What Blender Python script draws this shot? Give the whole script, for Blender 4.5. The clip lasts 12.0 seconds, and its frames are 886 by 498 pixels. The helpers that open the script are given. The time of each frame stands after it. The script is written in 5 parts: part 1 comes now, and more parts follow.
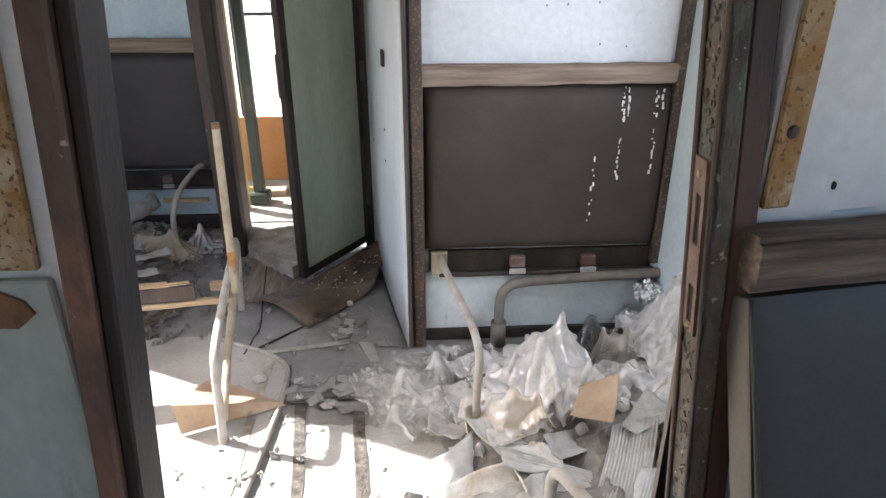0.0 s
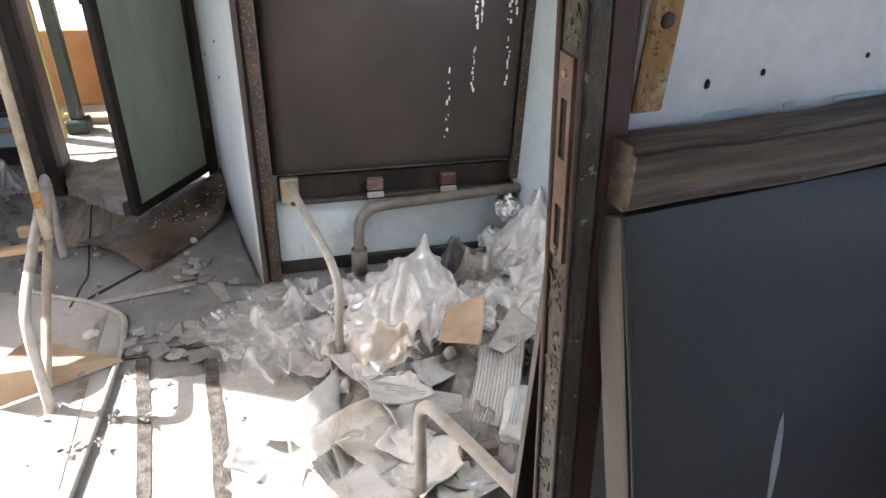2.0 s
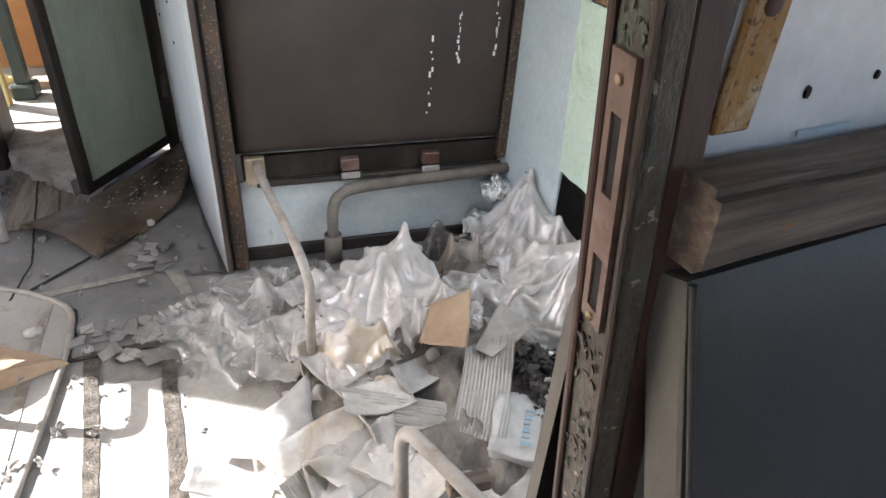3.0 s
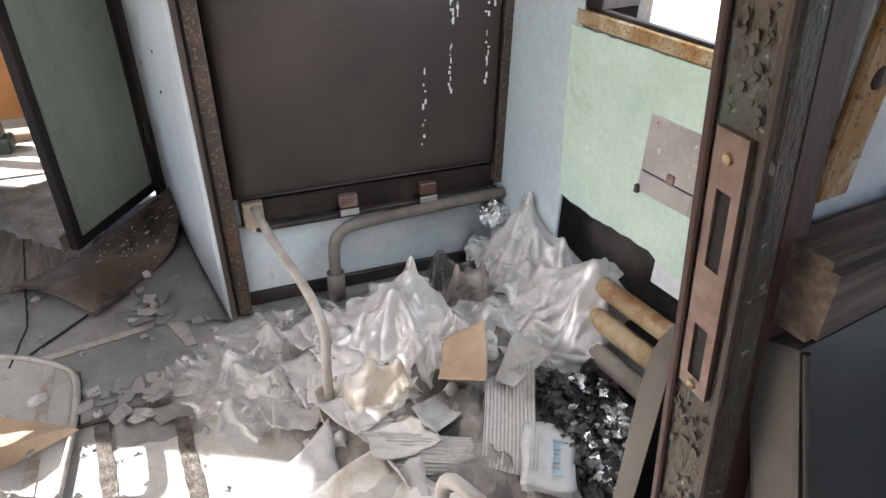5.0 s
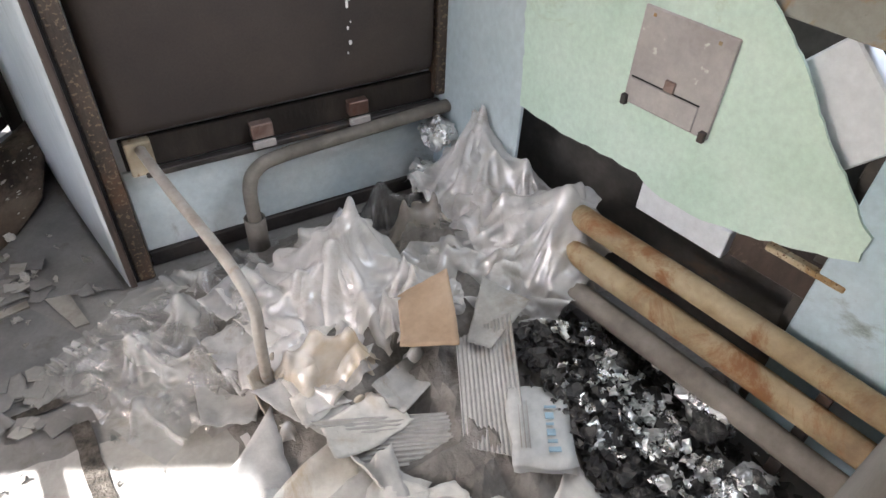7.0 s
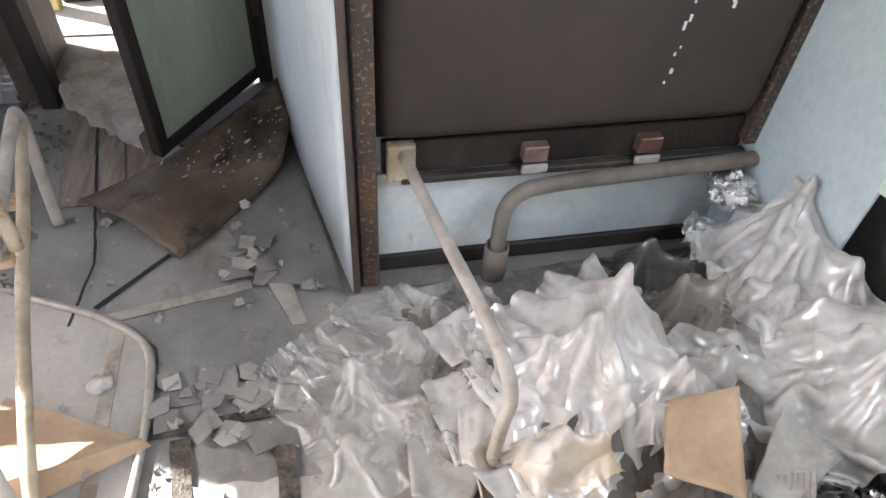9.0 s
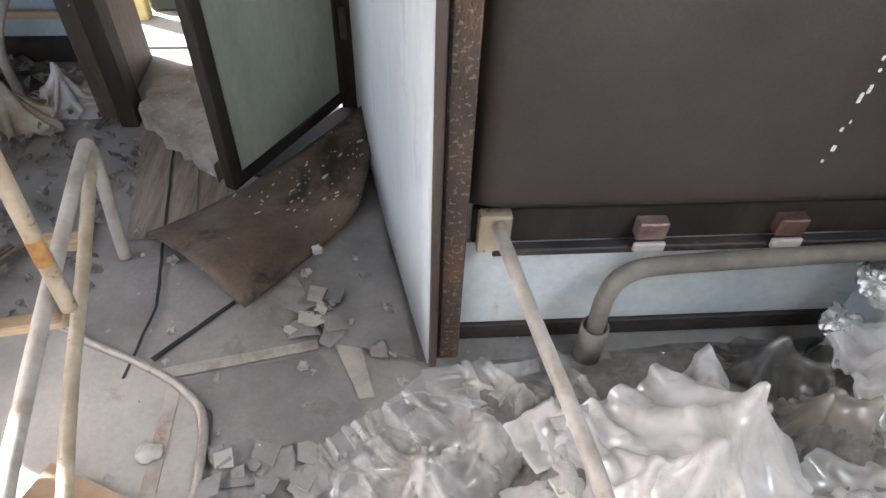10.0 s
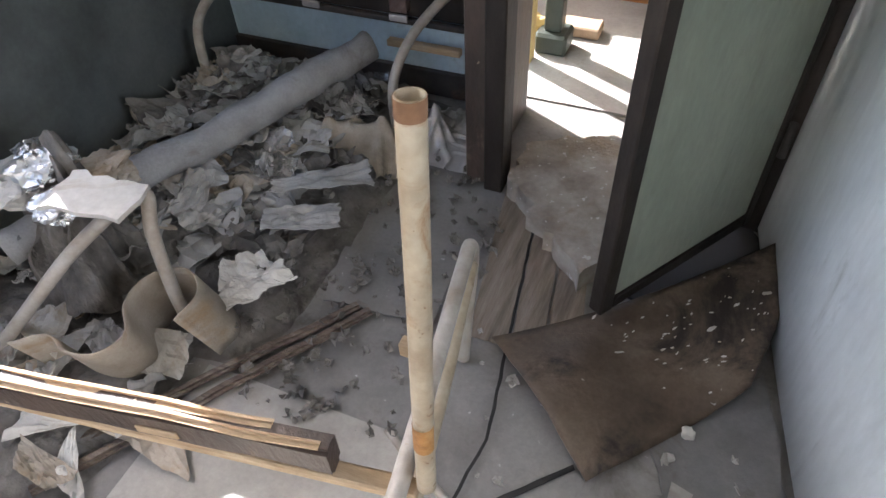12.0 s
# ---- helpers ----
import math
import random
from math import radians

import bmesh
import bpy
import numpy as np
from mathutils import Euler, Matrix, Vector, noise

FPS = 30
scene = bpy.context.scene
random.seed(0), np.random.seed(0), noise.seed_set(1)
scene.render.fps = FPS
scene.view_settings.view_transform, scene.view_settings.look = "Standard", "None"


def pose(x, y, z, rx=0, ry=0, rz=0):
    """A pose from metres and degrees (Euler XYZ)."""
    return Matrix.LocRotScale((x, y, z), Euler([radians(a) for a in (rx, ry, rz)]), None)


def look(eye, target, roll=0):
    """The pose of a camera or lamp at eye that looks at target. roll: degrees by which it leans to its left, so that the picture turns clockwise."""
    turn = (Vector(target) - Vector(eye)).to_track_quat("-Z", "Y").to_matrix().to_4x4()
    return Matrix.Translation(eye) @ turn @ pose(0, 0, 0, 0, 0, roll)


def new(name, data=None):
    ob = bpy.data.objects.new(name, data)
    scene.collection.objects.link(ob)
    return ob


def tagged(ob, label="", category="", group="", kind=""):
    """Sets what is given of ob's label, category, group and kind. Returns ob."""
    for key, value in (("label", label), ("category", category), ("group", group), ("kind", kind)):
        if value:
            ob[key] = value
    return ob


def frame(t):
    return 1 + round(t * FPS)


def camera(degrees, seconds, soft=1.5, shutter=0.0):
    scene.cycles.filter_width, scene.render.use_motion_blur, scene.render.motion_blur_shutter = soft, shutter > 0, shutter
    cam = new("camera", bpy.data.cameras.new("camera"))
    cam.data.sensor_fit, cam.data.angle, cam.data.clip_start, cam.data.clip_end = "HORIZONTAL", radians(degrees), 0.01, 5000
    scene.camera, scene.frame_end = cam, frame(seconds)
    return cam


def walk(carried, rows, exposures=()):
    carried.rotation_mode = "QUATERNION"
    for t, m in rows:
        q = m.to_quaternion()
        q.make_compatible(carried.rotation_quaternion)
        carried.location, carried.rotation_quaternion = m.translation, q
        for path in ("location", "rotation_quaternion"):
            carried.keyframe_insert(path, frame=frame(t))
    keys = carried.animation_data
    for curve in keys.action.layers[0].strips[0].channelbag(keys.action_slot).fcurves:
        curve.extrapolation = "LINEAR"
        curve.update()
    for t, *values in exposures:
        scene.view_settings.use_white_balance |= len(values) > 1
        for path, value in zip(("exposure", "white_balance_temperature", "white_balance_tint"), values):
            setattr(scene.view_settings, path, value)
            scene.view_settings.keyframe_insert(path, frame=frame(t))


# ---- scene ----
cam = camera(68.6, 12.0)
PATH = [
    (0, (-0.157, 0.038, 1.622), (-0.061, 1.854, 0.791), -0.1),
    (0.5, (-0.141, 0.064, 1.621), (0.158, 1.847, 0.766), 0.8),
    (1, (-0.145, 0.086, 1.586), (0.235, 1.803, 0.634), 2.9),
    (1.5, (-0.118, 0.118, 1.572), (0.374, 1.788, 0.587), 3.5),
    (2, (-0.102, 0.181, 1.56), (0.383, 1.82, 0.522), 2.6),
    (2.5, (-0.067, 0.312, 1.531), (0.436, 1.923, 0.457), 4.3),
    (2.7, (-0.051, 0.362, 1.525), (0.458, 1.927, 0.389), 4.7),
    (4.3, (-0.134, 0.464, 1.559), (0.575, 1.99, 0.478), 2.2),
    (4.5, (-0.137, 0.477, 1.569), (0.527, 2.016, 0.478), 1.6),
    (5, (-0.145, 0.481, 1.568), (0.472, 2.037, 0.473), 1.2),
    (5.5, (-0.146, 0.528, 1.565), (0.652, 2.011, 0.487), 2.7),
    (6, (-0.169, 0.566, 1.547), (0.807, 1.916, 0.441), 5.0),
    (6.5, (-0.144, 0.687, 1.484), (0.801, 2.026, 0.339), 5.7),
    (6.7, (-0.115, 0.771, 1.464), (0.762, 2.063, 0.215), 5.0),
    (8.3, (-0.073, 1.139, 1.357), (0.539, 2.416, -0.055), 1.8),
    (8.5, (-0.14, 1.232, 1.364), (0.387, 2.547, -0.047), 2.5),
    (9, (-0.234, 1.32, 1.382), (0.111, 2.681, -0.041), 4.3),
    (9.5, (-0.255, 1.495, 1.371), (-0.033, 2.916, -0.018), 3.5),
    (10, (-0.242, 1.599, 1.361), (-0.106, 2.98, -0.08), 2.3),
    (10.5, (-0.278, 1.685, 1.374), (-0.31, 3.081, -0.058), 0.3),
    (11, (-0.434, 1.897, 1.377), (-0.543, 3.325, -0.019), -0.7),
    (11.5, (-0.567, 2.003, 1.371), (-0.839, 3.399, -0.036), 0.7),
    (12, (-0.652, 2.05, 1.363), (-1.236, 3.31, -0.077), -3.2),
]
walk(cam, [(t, look(eye, target, roll)) for t, eye, target, roll in PATH],
     exposures=[(0.0, 2.5, 5850, 12), (2.5, 2.44, 5850, 12), (5.5, 2.40, 5850, 12), (6.5, 2.30, 5850, 12), (8.5, 2.58, 5850, 12), (9.5, 2.74, 5850, 12), (10.5, 2.84, 5850, 12), (11.5, 2.64, 5850, 12), (12.0, 2.64, 5850, 12)])

# ---- light ----
world = bpy.data.worlds.new("sky")
scene.world = world
world.use_nodes = True
wn = world.node_tree.nodes
sky = wn.new("ShaderNodeTexSky")
sky.sky_type, sky.sun_disc = "NISHITA", False
SUN_DIR = Vector((0.89 * 0.82, -0.455 * 0.82, -0.574)).normalized()
sky.sun_elevation = radians(35)
sky.sun_rotation = math.atan2(-SUN_DIR.x, -SUN_DIR.y)
sky.dust_density = 4.0
world.node_tree.links.new(sky.outputs[0], wn["Background"].inputs[0])
wn["Background"].inputs[1].default_value = 0.15
sun_data = bpy.data.lights.new("sun", "SUN")
sun_data.energy, sun_data.angle, sun_data.color = 5.0, radians(0.5), (1.0, 0.95, 0.87)
sun_lamp = new("sun", sun_data)
east_sky = bpy.data.lights.new("window_light", "AREA")
east_sky.shape, east_sky.size, east_sky.size_y, east_sky.energy, east_sky.color = "RECTANGLE", 0.8, 0.8, 4.5, (0.94, 0.97, 1.0)
new("window_light", east_sky).matrix_world = look((1.20, 1.72, 1.52), (0.2, 1.7, 0.8))
sun_lamp.matrix_world = Matrix.Translation((-6, 4, 6)) @ SUN_DIR.to_track_quat("-Z", "Y").to_matrix().to_4x4()


# ---- materials ----
def ramp(nt, fac, stops):
    r = nt.nodes.new("ShaderNodeValToRGB")
    while len(r.color_ramp.elements) < len(stops):
        r.color_ramp.elements.new(0.5)
    for el, (pos, col) in zip(r.color_ramp.elements, stops):
        el.position, el.color = pos, (*col, 1.0)
    nt.links.new(fac, r.inputs[0])
    return r.outputs[0]


def mix(nt, fac, a, b):
    m = nt.nodes.new("ShaderNodeMix")
    m.data_type = "RGBA"
    for sock, value in ((m.inputs[0], fac), (m.inputs[6], a), (m.inputs[7], b)):
        if hasattr(value, "is_output"):
            nt.links.new(value, sock)
        elif sock == m.inputs[0]:
            sock.default_value = value
        else:
            sock.default_value = (*value, 1.0)
    return m.outputs[2]


def noise_tex(nt, scale, detail=6.0, rough=0.6, stretch=(1, 1, 1), distort=0.0):
    tc = nt.nodes.new("ShaderNodeTexCoord")
    mp = nt.nodes.new("ShaderNodeMapping")
    mp.inputs["Scale"].default_value = stretch
    nt.links.new(tc.outputs["Object"], mp.inputs[0])
    n = nt.nodes.new("ShaderNodeTexNoise")
    n.inputs["Scale"].default_value, n.inputs["Detail"].default_value = scale, detail
    n.inputs["Roughness"].default_value, n.inputs["Distortion"].default_value = rough, distort
    nt.links.new(mp.outputs[0], n.inputs["Vector"])
    return n.outputs["Fac"]


def surface(name, base, dark, light=None, stain=None, stain_at=0.6, rough=0.6, metal=0.0, scale=6.0, fine=60.0, bump=0.15,
            stretch=(1, 1, 1), specular=0.4, spot=None, spot_at=0.66, spot_scale=45.0, stain_scale=3.0):
    """Base colour that varies at two scales, with stains and speckles over it, and fine relief."""
    m = bpy.data.materials.new(name)
    m.use_nodes = True
    nt = m.node_tree
    bsdf = nt.nodes["Principled BSDF"]
    big = noise_tex(nt, scale, 5, 0.6, stretch)
    small = noise_tex(nt, fine, 4, 0.65, stretch)
    light = light or tuple(min(1.0, c * 1.18) for c in base)
    col = ramp(nt, big, [(0.28, dark), (0.5, base), (0.75, light)])
    grain = ramp(nt, small, [(0.3, (0.79, 0.79, 0.79)), (0.7, (1.0, 1.0, 1.0))])
    mul = nt.nodes.new("ShaderNodeMix")
    mul.data_type, mul.blend_type = "RGBA", "MULTIPLY"
    mul.inputs[0].default_value = 0.7
    nt.links.new(col, mul.inputs[6])
    nt.links.new(grain, mul.inputs[7])
    col = mul.outputs[2]
    if stain:
        f = ramp(nt, noise_tex(nt, stain_scale, 8, 0.7, stretch, 0.6), [(stain_at - 0.06, (0, 0, 0)), (stain_at + 0.07, (1, 1, 1))])
        col = mix(nt, f, col, stain)
    if spot:
        f = ramp(nt, noise_tex(nt, spot_scale, 3, 0.5), [(spot_at - 0.02, (0, 0, 0)), (spot_at + 0.02, (1, 1, 1))])
        col = mix(nt, f, col, spot)
    nt.links.new(col, bsdf.inputs["Base Color"])
    r = nt.nodes.new("ShaderNodeMapRange")
    r.inputs["To Min"].default_value, r.inputs["To Max"].default_value = max(0.05, rough - 0.15), min(1.0, rough + 0.15)
    nt.links.new(big, r.inputs[0])
    nt.links.new(r.outputs[0], bsdf.inputs["Roughness"])
    bsdf.inputs["Metallic"].default_value = metal
    bsdf.inputs["Specular IOR Level"].default_value = specular
    b = nt.nodes.new("ShaderNodeBump")
    b.inputs["Strength"].default_value, b.inputs["Distance"].default_value = bump, 0.01
    nt.links.new(small, b.inputs["Height"])
    nt.links.new(b.outputs[0], bsdf.inputs["Normal"])
    return m


def film_plastic(name, tint, clear, rough=0.15, dirt=(0.45, 0.38, 0.27), dirt_at=0.66):
    """Thin crumpled plastic film: partly clear, partly milky and shiny; clear: the share that shows through."""
    m = bpy.data.materials.new(name)
    m.use_nodes = True
    nt = m.node_tree
    bsdf = nt.nodes["Principled BSDF"]
    f = ramp(nt, noise_tex(nt, 6, 6, 0.65, (1, 1, 1), 0.5), [(dirt_at - 0.12, (0, 0, 0)), (dirt_at + 0.12, (1, 1, 1))])
    col = mix(nt, f, tint, dirt)
    nt.links.new(col, bsdf.inputs["Base Color"])
    bsdf.inputs["Roughness"].default_value = 0.5
    b = nt.nodes.new("ShaderNodeBump")
    b.inputs["Strength"].default_value, b.inputs["Distance"].default_value = 0.7, 0.006
    wr = nt.nodes.new("ShaderNodeTexNoise")
    wr.noise_type = "RIDGED_MULTIFRACTAL"
    wr.inputs["Scale"].default_value, wr.inputs["Detail"].default_value, wr.inputs["Distortion"].default_value = 22.0, 3.0, 0.6
    nt.links.new(nt.nodes.new("ShaderNodeTexCoord").outputs["Object"], wr.inputs["Vector"])
    nt.links.new(wr.outputs["Fac"], b.inputs["Height"])
    nt.links.new(b.outputs[0], bsdf.inputs["Normal"])
    tl = nt.nodes.new("ShaderNodeBsdfTranslucent")
    nt.links.new(col, tl.inputs[0])
    milky = nt.nodes.new("ShaderNodeMixShader")
    milky.inputs[0].default_value = 0.28
    nt.links.new(bsdf.outputs[0], milky.inputs[1])
    nt.links.new(tl.outputs[0], milky.inputs[2])
    tr = nt.nodes.new("ShaderNodeBsdfTransparent")
    tr.inputs[0].default_value = (0.97, 0.965, 0.96, 1)
    body = nt.nodes.new("ShaderNodeMixShader")
    lo, hi = max(0.0, 1 - clear - 0.15), min(1.0, 1 - clear + 0.15)
    op = ramp(nt, noise_tex(nt, 5, 4, 0.55, (1, 1, 1), 0.6), [(0.35, (lo,) * 3), (0.65, (hi,) * 3)])
    nt.links.new(op, body.inputs[0])
    nt.links.new(tr.outputs[0], body.inputs[1])
    nt.links.new(milky.outputs[0], body.inputs[2])
    gl = nt.nodes.new("ShaderNodeBsdfGlossy")
    gl.inputs["Roughness"].default_value = rough
    nt.links.new(b.outputs[0], gl.inputs["Normal"])
    out = nt.nodes.new("ShaderNodeMixShader")
    out.inputs[0].default_value = 0.12
    nt.links.new(body.outputs[0], out.inputs[1])
    nt.links.new(gl.outputs[0], out.inputs[2])
    nt.links.new(out.outputs[0], nt.nodes["Material Output"].inputs[0])
    return m


M_LINO = surface("grey linoleum", (0.25, 0.235, 0.218), (0.165, 0.153, 0.14), (0.32, 0.305, 0.285), stain=(0.13, 0.11, 0.09), stain_at=0.62, rough=0.62, scale=3.5, fine=90, bump=0.12, spot=(0.55, 0.53, 0.5), spot_at=0.74)
M_LINO_PALE = surface("pale linoleum", (0.38, 0.355, 0.32), (0.26, 0.238, 0.21), stain=(0.22, 0.18, 0.14), stain_at=0.64, rough=0.6, scale=3, fine=80, bump=0.1)
M_STRIP = surface("worn metal strip", (0.42, 0.38, 0.33), (0.26, 0.22, 0.18), stain=(0.2, 0.13, 0.08), stain_at=0.6, rough=0.5, metal=0.35, scale=14)
M_PLANK = surface("dry floor plank", (0.26, 0.21, 0.16), (0.13, 0.10, 0.075), (0.36, 0.31, 0.26), rough=0.8, scale=9, fine=60, bump=0.4, stretch=(4, 0.4, 4))
M_WHITE = surface("white wall laminate", (0.74, 0.75, 0.77), (0.66, 0.67, 0.69), (0.80, 0.81, 0.82), stain=(0.52, 0.52, 0.50), stain_at=0.7, rough=0.35, scale=2, fine=40, bump=0.03, spot=(0.12, 0.1, 0.09), spot_at=0.8, spot_scale=22)
M_FLAKE = surface("flaking brown and ochre paint", (0.07, 0.05, 0.038), (0.035, 0.027, 0.022), (0.12, 0.085, 0.06), rough=0.55, scale=9, fine=60, bump=0.6, stretch=(1, 1, 0.6), stain=(0.13, 0.07, 0.04), stain_at=0.6, stain_scale=8, spot=(0.19, 0.14, 0.085), spot_at=0.60, spot_scale=95)
M_BEIGE = surface("dusty beige vinyl and lit side band", (0.15, 0.137, 0.12), (0.105, 0.096, 0.085), (0.19, 0.175, 0.155), rough=0.6, scale=3, fine=140, bump=0.1, specular=0.2)
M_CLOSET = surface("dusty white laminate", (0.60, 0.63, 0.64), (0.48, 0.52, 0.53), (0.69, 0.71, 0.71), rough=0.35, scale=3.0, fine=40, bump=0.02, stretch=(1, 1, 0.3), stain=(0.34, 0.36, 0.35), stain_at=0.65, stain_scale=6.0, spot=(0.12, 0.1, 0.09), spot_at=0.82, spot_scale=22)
M_LOW = surface("chalky pale blue paint", (0.72, 0.77, 0.78), (0.55, 0.64, 0.68), (0.80, 0.82, 0.82), stain=(0.30, 0.28, 0.24), stain_at=0.67, rough=0.45, scale=3, fine=45, bump=0.06)
# dark tone puts the backlit wall's shade into its colour
M_BACKLIT = surface("dark backlit side wall", (0.13, 0.14, 0.135), (0.07, 0.075, 0.07), (0.20, 0.21, 0.2), rough=0.6, scale=3)
M_JAMB = surface("flaking olive and brown paint", (0.115, 0.09, 0.068), (0.05, 0.042, 0.034), (0.17, 0.14, 0.11), stain=(0.10, 0.115, 0.095), stain_at=0.55, rough=0.5, scale=16, fine=80, bump=0.8, stain_scale=30, stretch=(1, 1, 0.5), spot=(0.36, 0.31, 0.25), spot_at=0.68, spot_scale=80)
M_LINO_DK_SHADE = surface("dark grey linoleum and floor shade", (0.21, 0.20, 0.19), (0.14, 0.134, 0.125), (0.28, 0.268, 0.255), rough=0.5, scale=5, fine=90, bump=0.12, stain=(0.13, 0.11, 0.095), stain_at=0.63, stain_scale=7)
M_BLUE = surface("pale blue paint", (0.50, 0.62, 0.68), (0.38, 0.50, 0.57), (0.60, 0.70, 0.75), stain=(0.22, 0.24, 0.22), stain_at=0.66, rough=0.45, scale=3, fine=45, bump=0.06)
M_AQUA = surface("pale aqua paint", (0.58, 0.66, 0.68), (0.48, 0.57, 0.59), (0.66, 0.73, 0.74), stain=(0.30, 0.27, 0.2), stain_at=0.68, rough=0.4, scale=3, fine=50, bump=0.03, stretch=(1, 1, 0.7))
M_GREEN = surface("mint green laminate", (0.66, 0.80, 0.68), (0.58, 0.73, 0.60), (0.73, 0.85, 0.74), stain=(0.40, 0.46, 0.30), stain_at=0.68, rough=0.45, scale=4, fine=60, bump=0.05)
M_DOOR = surface("dusty green door paint", (0.29, 0.325, 0.26), (0.21, 0.24, 0.19), (0.36, 0.39, 0.315), stain=(0.20, 0.22, 0.16), stain_at=0.66, rough=0.55, scale=3, fine=60, bump=0.08, stretch=(1, 1, 0.35))
M_BROWN = surface("chipped brown paint", (0.075, 0.052, 0.041), (0.035, 0.027, 0.023), (0.12, 0.085, 0.062), stain=(0.24, 0.18, 0.12), stain_at=0.66, rough=0.5, scale=8, fine=70, bump=0.4, stretch=(1, 1, 0.35), stain_scale=9, spot=(0.35, 0.29, 0.2), spot_at=0.73)
M_REDBROWN = surface("red-brown painted steel", (0.085, 0.045, 0.036), (0.045, 0.027, 0.023), (0.12, 0.065, 0.05), stain=(0.05, 0.035, 0.03), stain_at=0.6, rough=0.5, scale=6, fine=60, bump=0.2, stretch=(1, 1, 0.3), stain_scale=5)
M_DARK = surface("dark stained wood", (0.032, 0.026, 0.022), (0.018, 0.015, 0.013), (0.06, 0.047, 0.038), specular=0.2, rough=0.6, scale=8, fine=60, bump=0.25, stretch=(1, 1, 0.4))
M_VINYL = surface("dusty brown vinyl", (0.070, 0.056, 0.048), (0.045, 0.037, 0.034), (0.11, 0.087, 0.072), rough=0.62, scale=1.1, fine=160, bump=0.1, specular=0.14)
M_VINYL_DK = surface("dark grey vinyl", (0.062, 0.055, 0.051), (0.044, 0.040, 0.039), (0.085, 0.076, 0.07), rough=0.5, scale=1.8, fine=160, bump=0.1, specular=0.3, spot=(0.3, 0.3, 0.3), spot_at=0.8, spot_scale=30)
M_WOOD = surface("weathered wood rail", (0.27, 0.20, 0.15), (0.13, 0.09, 0.065), (0.40, 0.32, 0.26), rough=0.75, scale=9, fine=70, bump=0.35, stretch=(0.3, 4, 5), stain=(0.36, 0.22, 0.08), stain_at=0.66)
M_WOODDK = surface("dark weathered wood rail", (0.17, 0.125, 0.095), (0.07, 0.05, 0.04), (0.33, 0.27, 0.22), rough=0.75, scale=14, fine=90, bump=0.5, stretch=(0.25, 3, 4), stain=(0.06, 0.045, 0.04), stain_at=0.62, stain_scale=7, spot=(0.30, 0.16, 0.07), spot_at=0.72, spot_scale=40)
M_RAW = surface("split raw wood and painted sunlight", (0.46, 0.33, 0.20), (0.30, 0.20, 0.11), (0.58, 0.45, 0.30), rough=0.75, scale=10, fine=80, bump=0.3, stretch=(0.4, 4, 4))
M_RUSTY = surface("rusty plated steel", (0.46, 0.36, 0.22), (0.30, 0.18, 0.08), (0.62, 0.53, 0.38), stain=(0.33, 0.17, 0.05), stain_at=0.53, stain_scale=9, rough=0.6, metal=0.15, scale=14, fine=60, bump=0.3, spot=(0.16, 0.085, 0.04), spot_at=0.61, spot_scale=130)
M_TUBE = surface("cream painted tube", (0.40, 0.33, 0.23), (0.28, 0.21, 0.135), (0.52, 0.45, 0.34), stain=(0.24, 0.13, 0.055), stain_at=0.63, rough=0.42, scale=12, fine=60, bump=0.12, stain_scale=11, spot=(0.2, 0.12, 0.06), spot_at=0.67, spot_scale=45)
M_TUBE_GREY = surface("dusty grey painted tube", (0.40, 0.36, 0.31), (0.28, 0.23, 0.18), (0.5, 0.46, 0.41), stain=(0.25, 0.15, 0.08), stain_at=0.66, rough=0.45, scale=12, fine=60, bump=0.15, stain_scale=11)
M_RUSTBAND = surface("orange rust", (0.40, 0.20, 0.06), (0.22, 0.10, 0.035), (0.5, 0.3, 0.12), rough=0.8, scale=25, fine=90, bump=0.3)
M_IRON = surface("blackened iron", (0.045, 0.038, 0.034), (0.025, 0.02, 0.018), (0.08, 0.06, 0.05), stain=(0.16, 0.09, 0.05), stain_at=0.66, rough=0.55, scale=10, fine=60, bump=0.3)
M_LOCK = surface("tarnished steel plate", (0.27, 0.19, 0.16), (0.16, 0.105, 0.085), (0.38, 0.29, 0.25), stain=(0.13, 0.06, 0.04), stain_at=0.56, rough=0.45, metal=0.4, scale=12, fine=70, bump=0.2)
M_PLATE = surface("dull grey-beige plate", (0.44, 0.40, 0.38), (0.36, 0.32, 0.30), (0.52, 0.48, 0.45), rough=0.5, scale=7, fine=60, bump=0.06, spot=(0.62, 0.62, 0.56), spot_at=0.7, spot_scale=30)
M_PIPE = surface("rusty ochre pipe paint", (0.36, 0.27, 0.15), (0.20, 0.13, 0.07), (0.46, 0.37, 0.24), stain=(0.22, 0.10, 0.035), stain_at=0.52, rough=0.6, scale=7, fine=50, bump=0.2, stain_scale=6)
M_PIPE_GREY = surface("dusty grey pipe", (0.19, 0.165, 0.135), (0.10, 0.085, 0.07), (0.29, 0.26, 0.225), rough=0.65, scale=6, fine=50, bump=0.2)
M_PAPER = surface("dirty white paper", (0.60, 0.57, 0.52), (0.44, 0.40, 0.34), (0.70, 0.68, 0.64), stain=(0.38, 0.30, 0.20), stain_at=0.62, rough=0.85, scale=6, fine=50, bump=0.12, specular=0.2)
M_PAPER_GREY = surface("greyed wallpaper", (0.44, 0.42, 0.39), (0.30, 0.28, 0.25), (0.54, 0.52, 0.49), stain=(0.25, 0.2, 0.15), stain_at=0.62, rough=0.85, scale=6, fine=50, bump=0.12, specular=0.2)
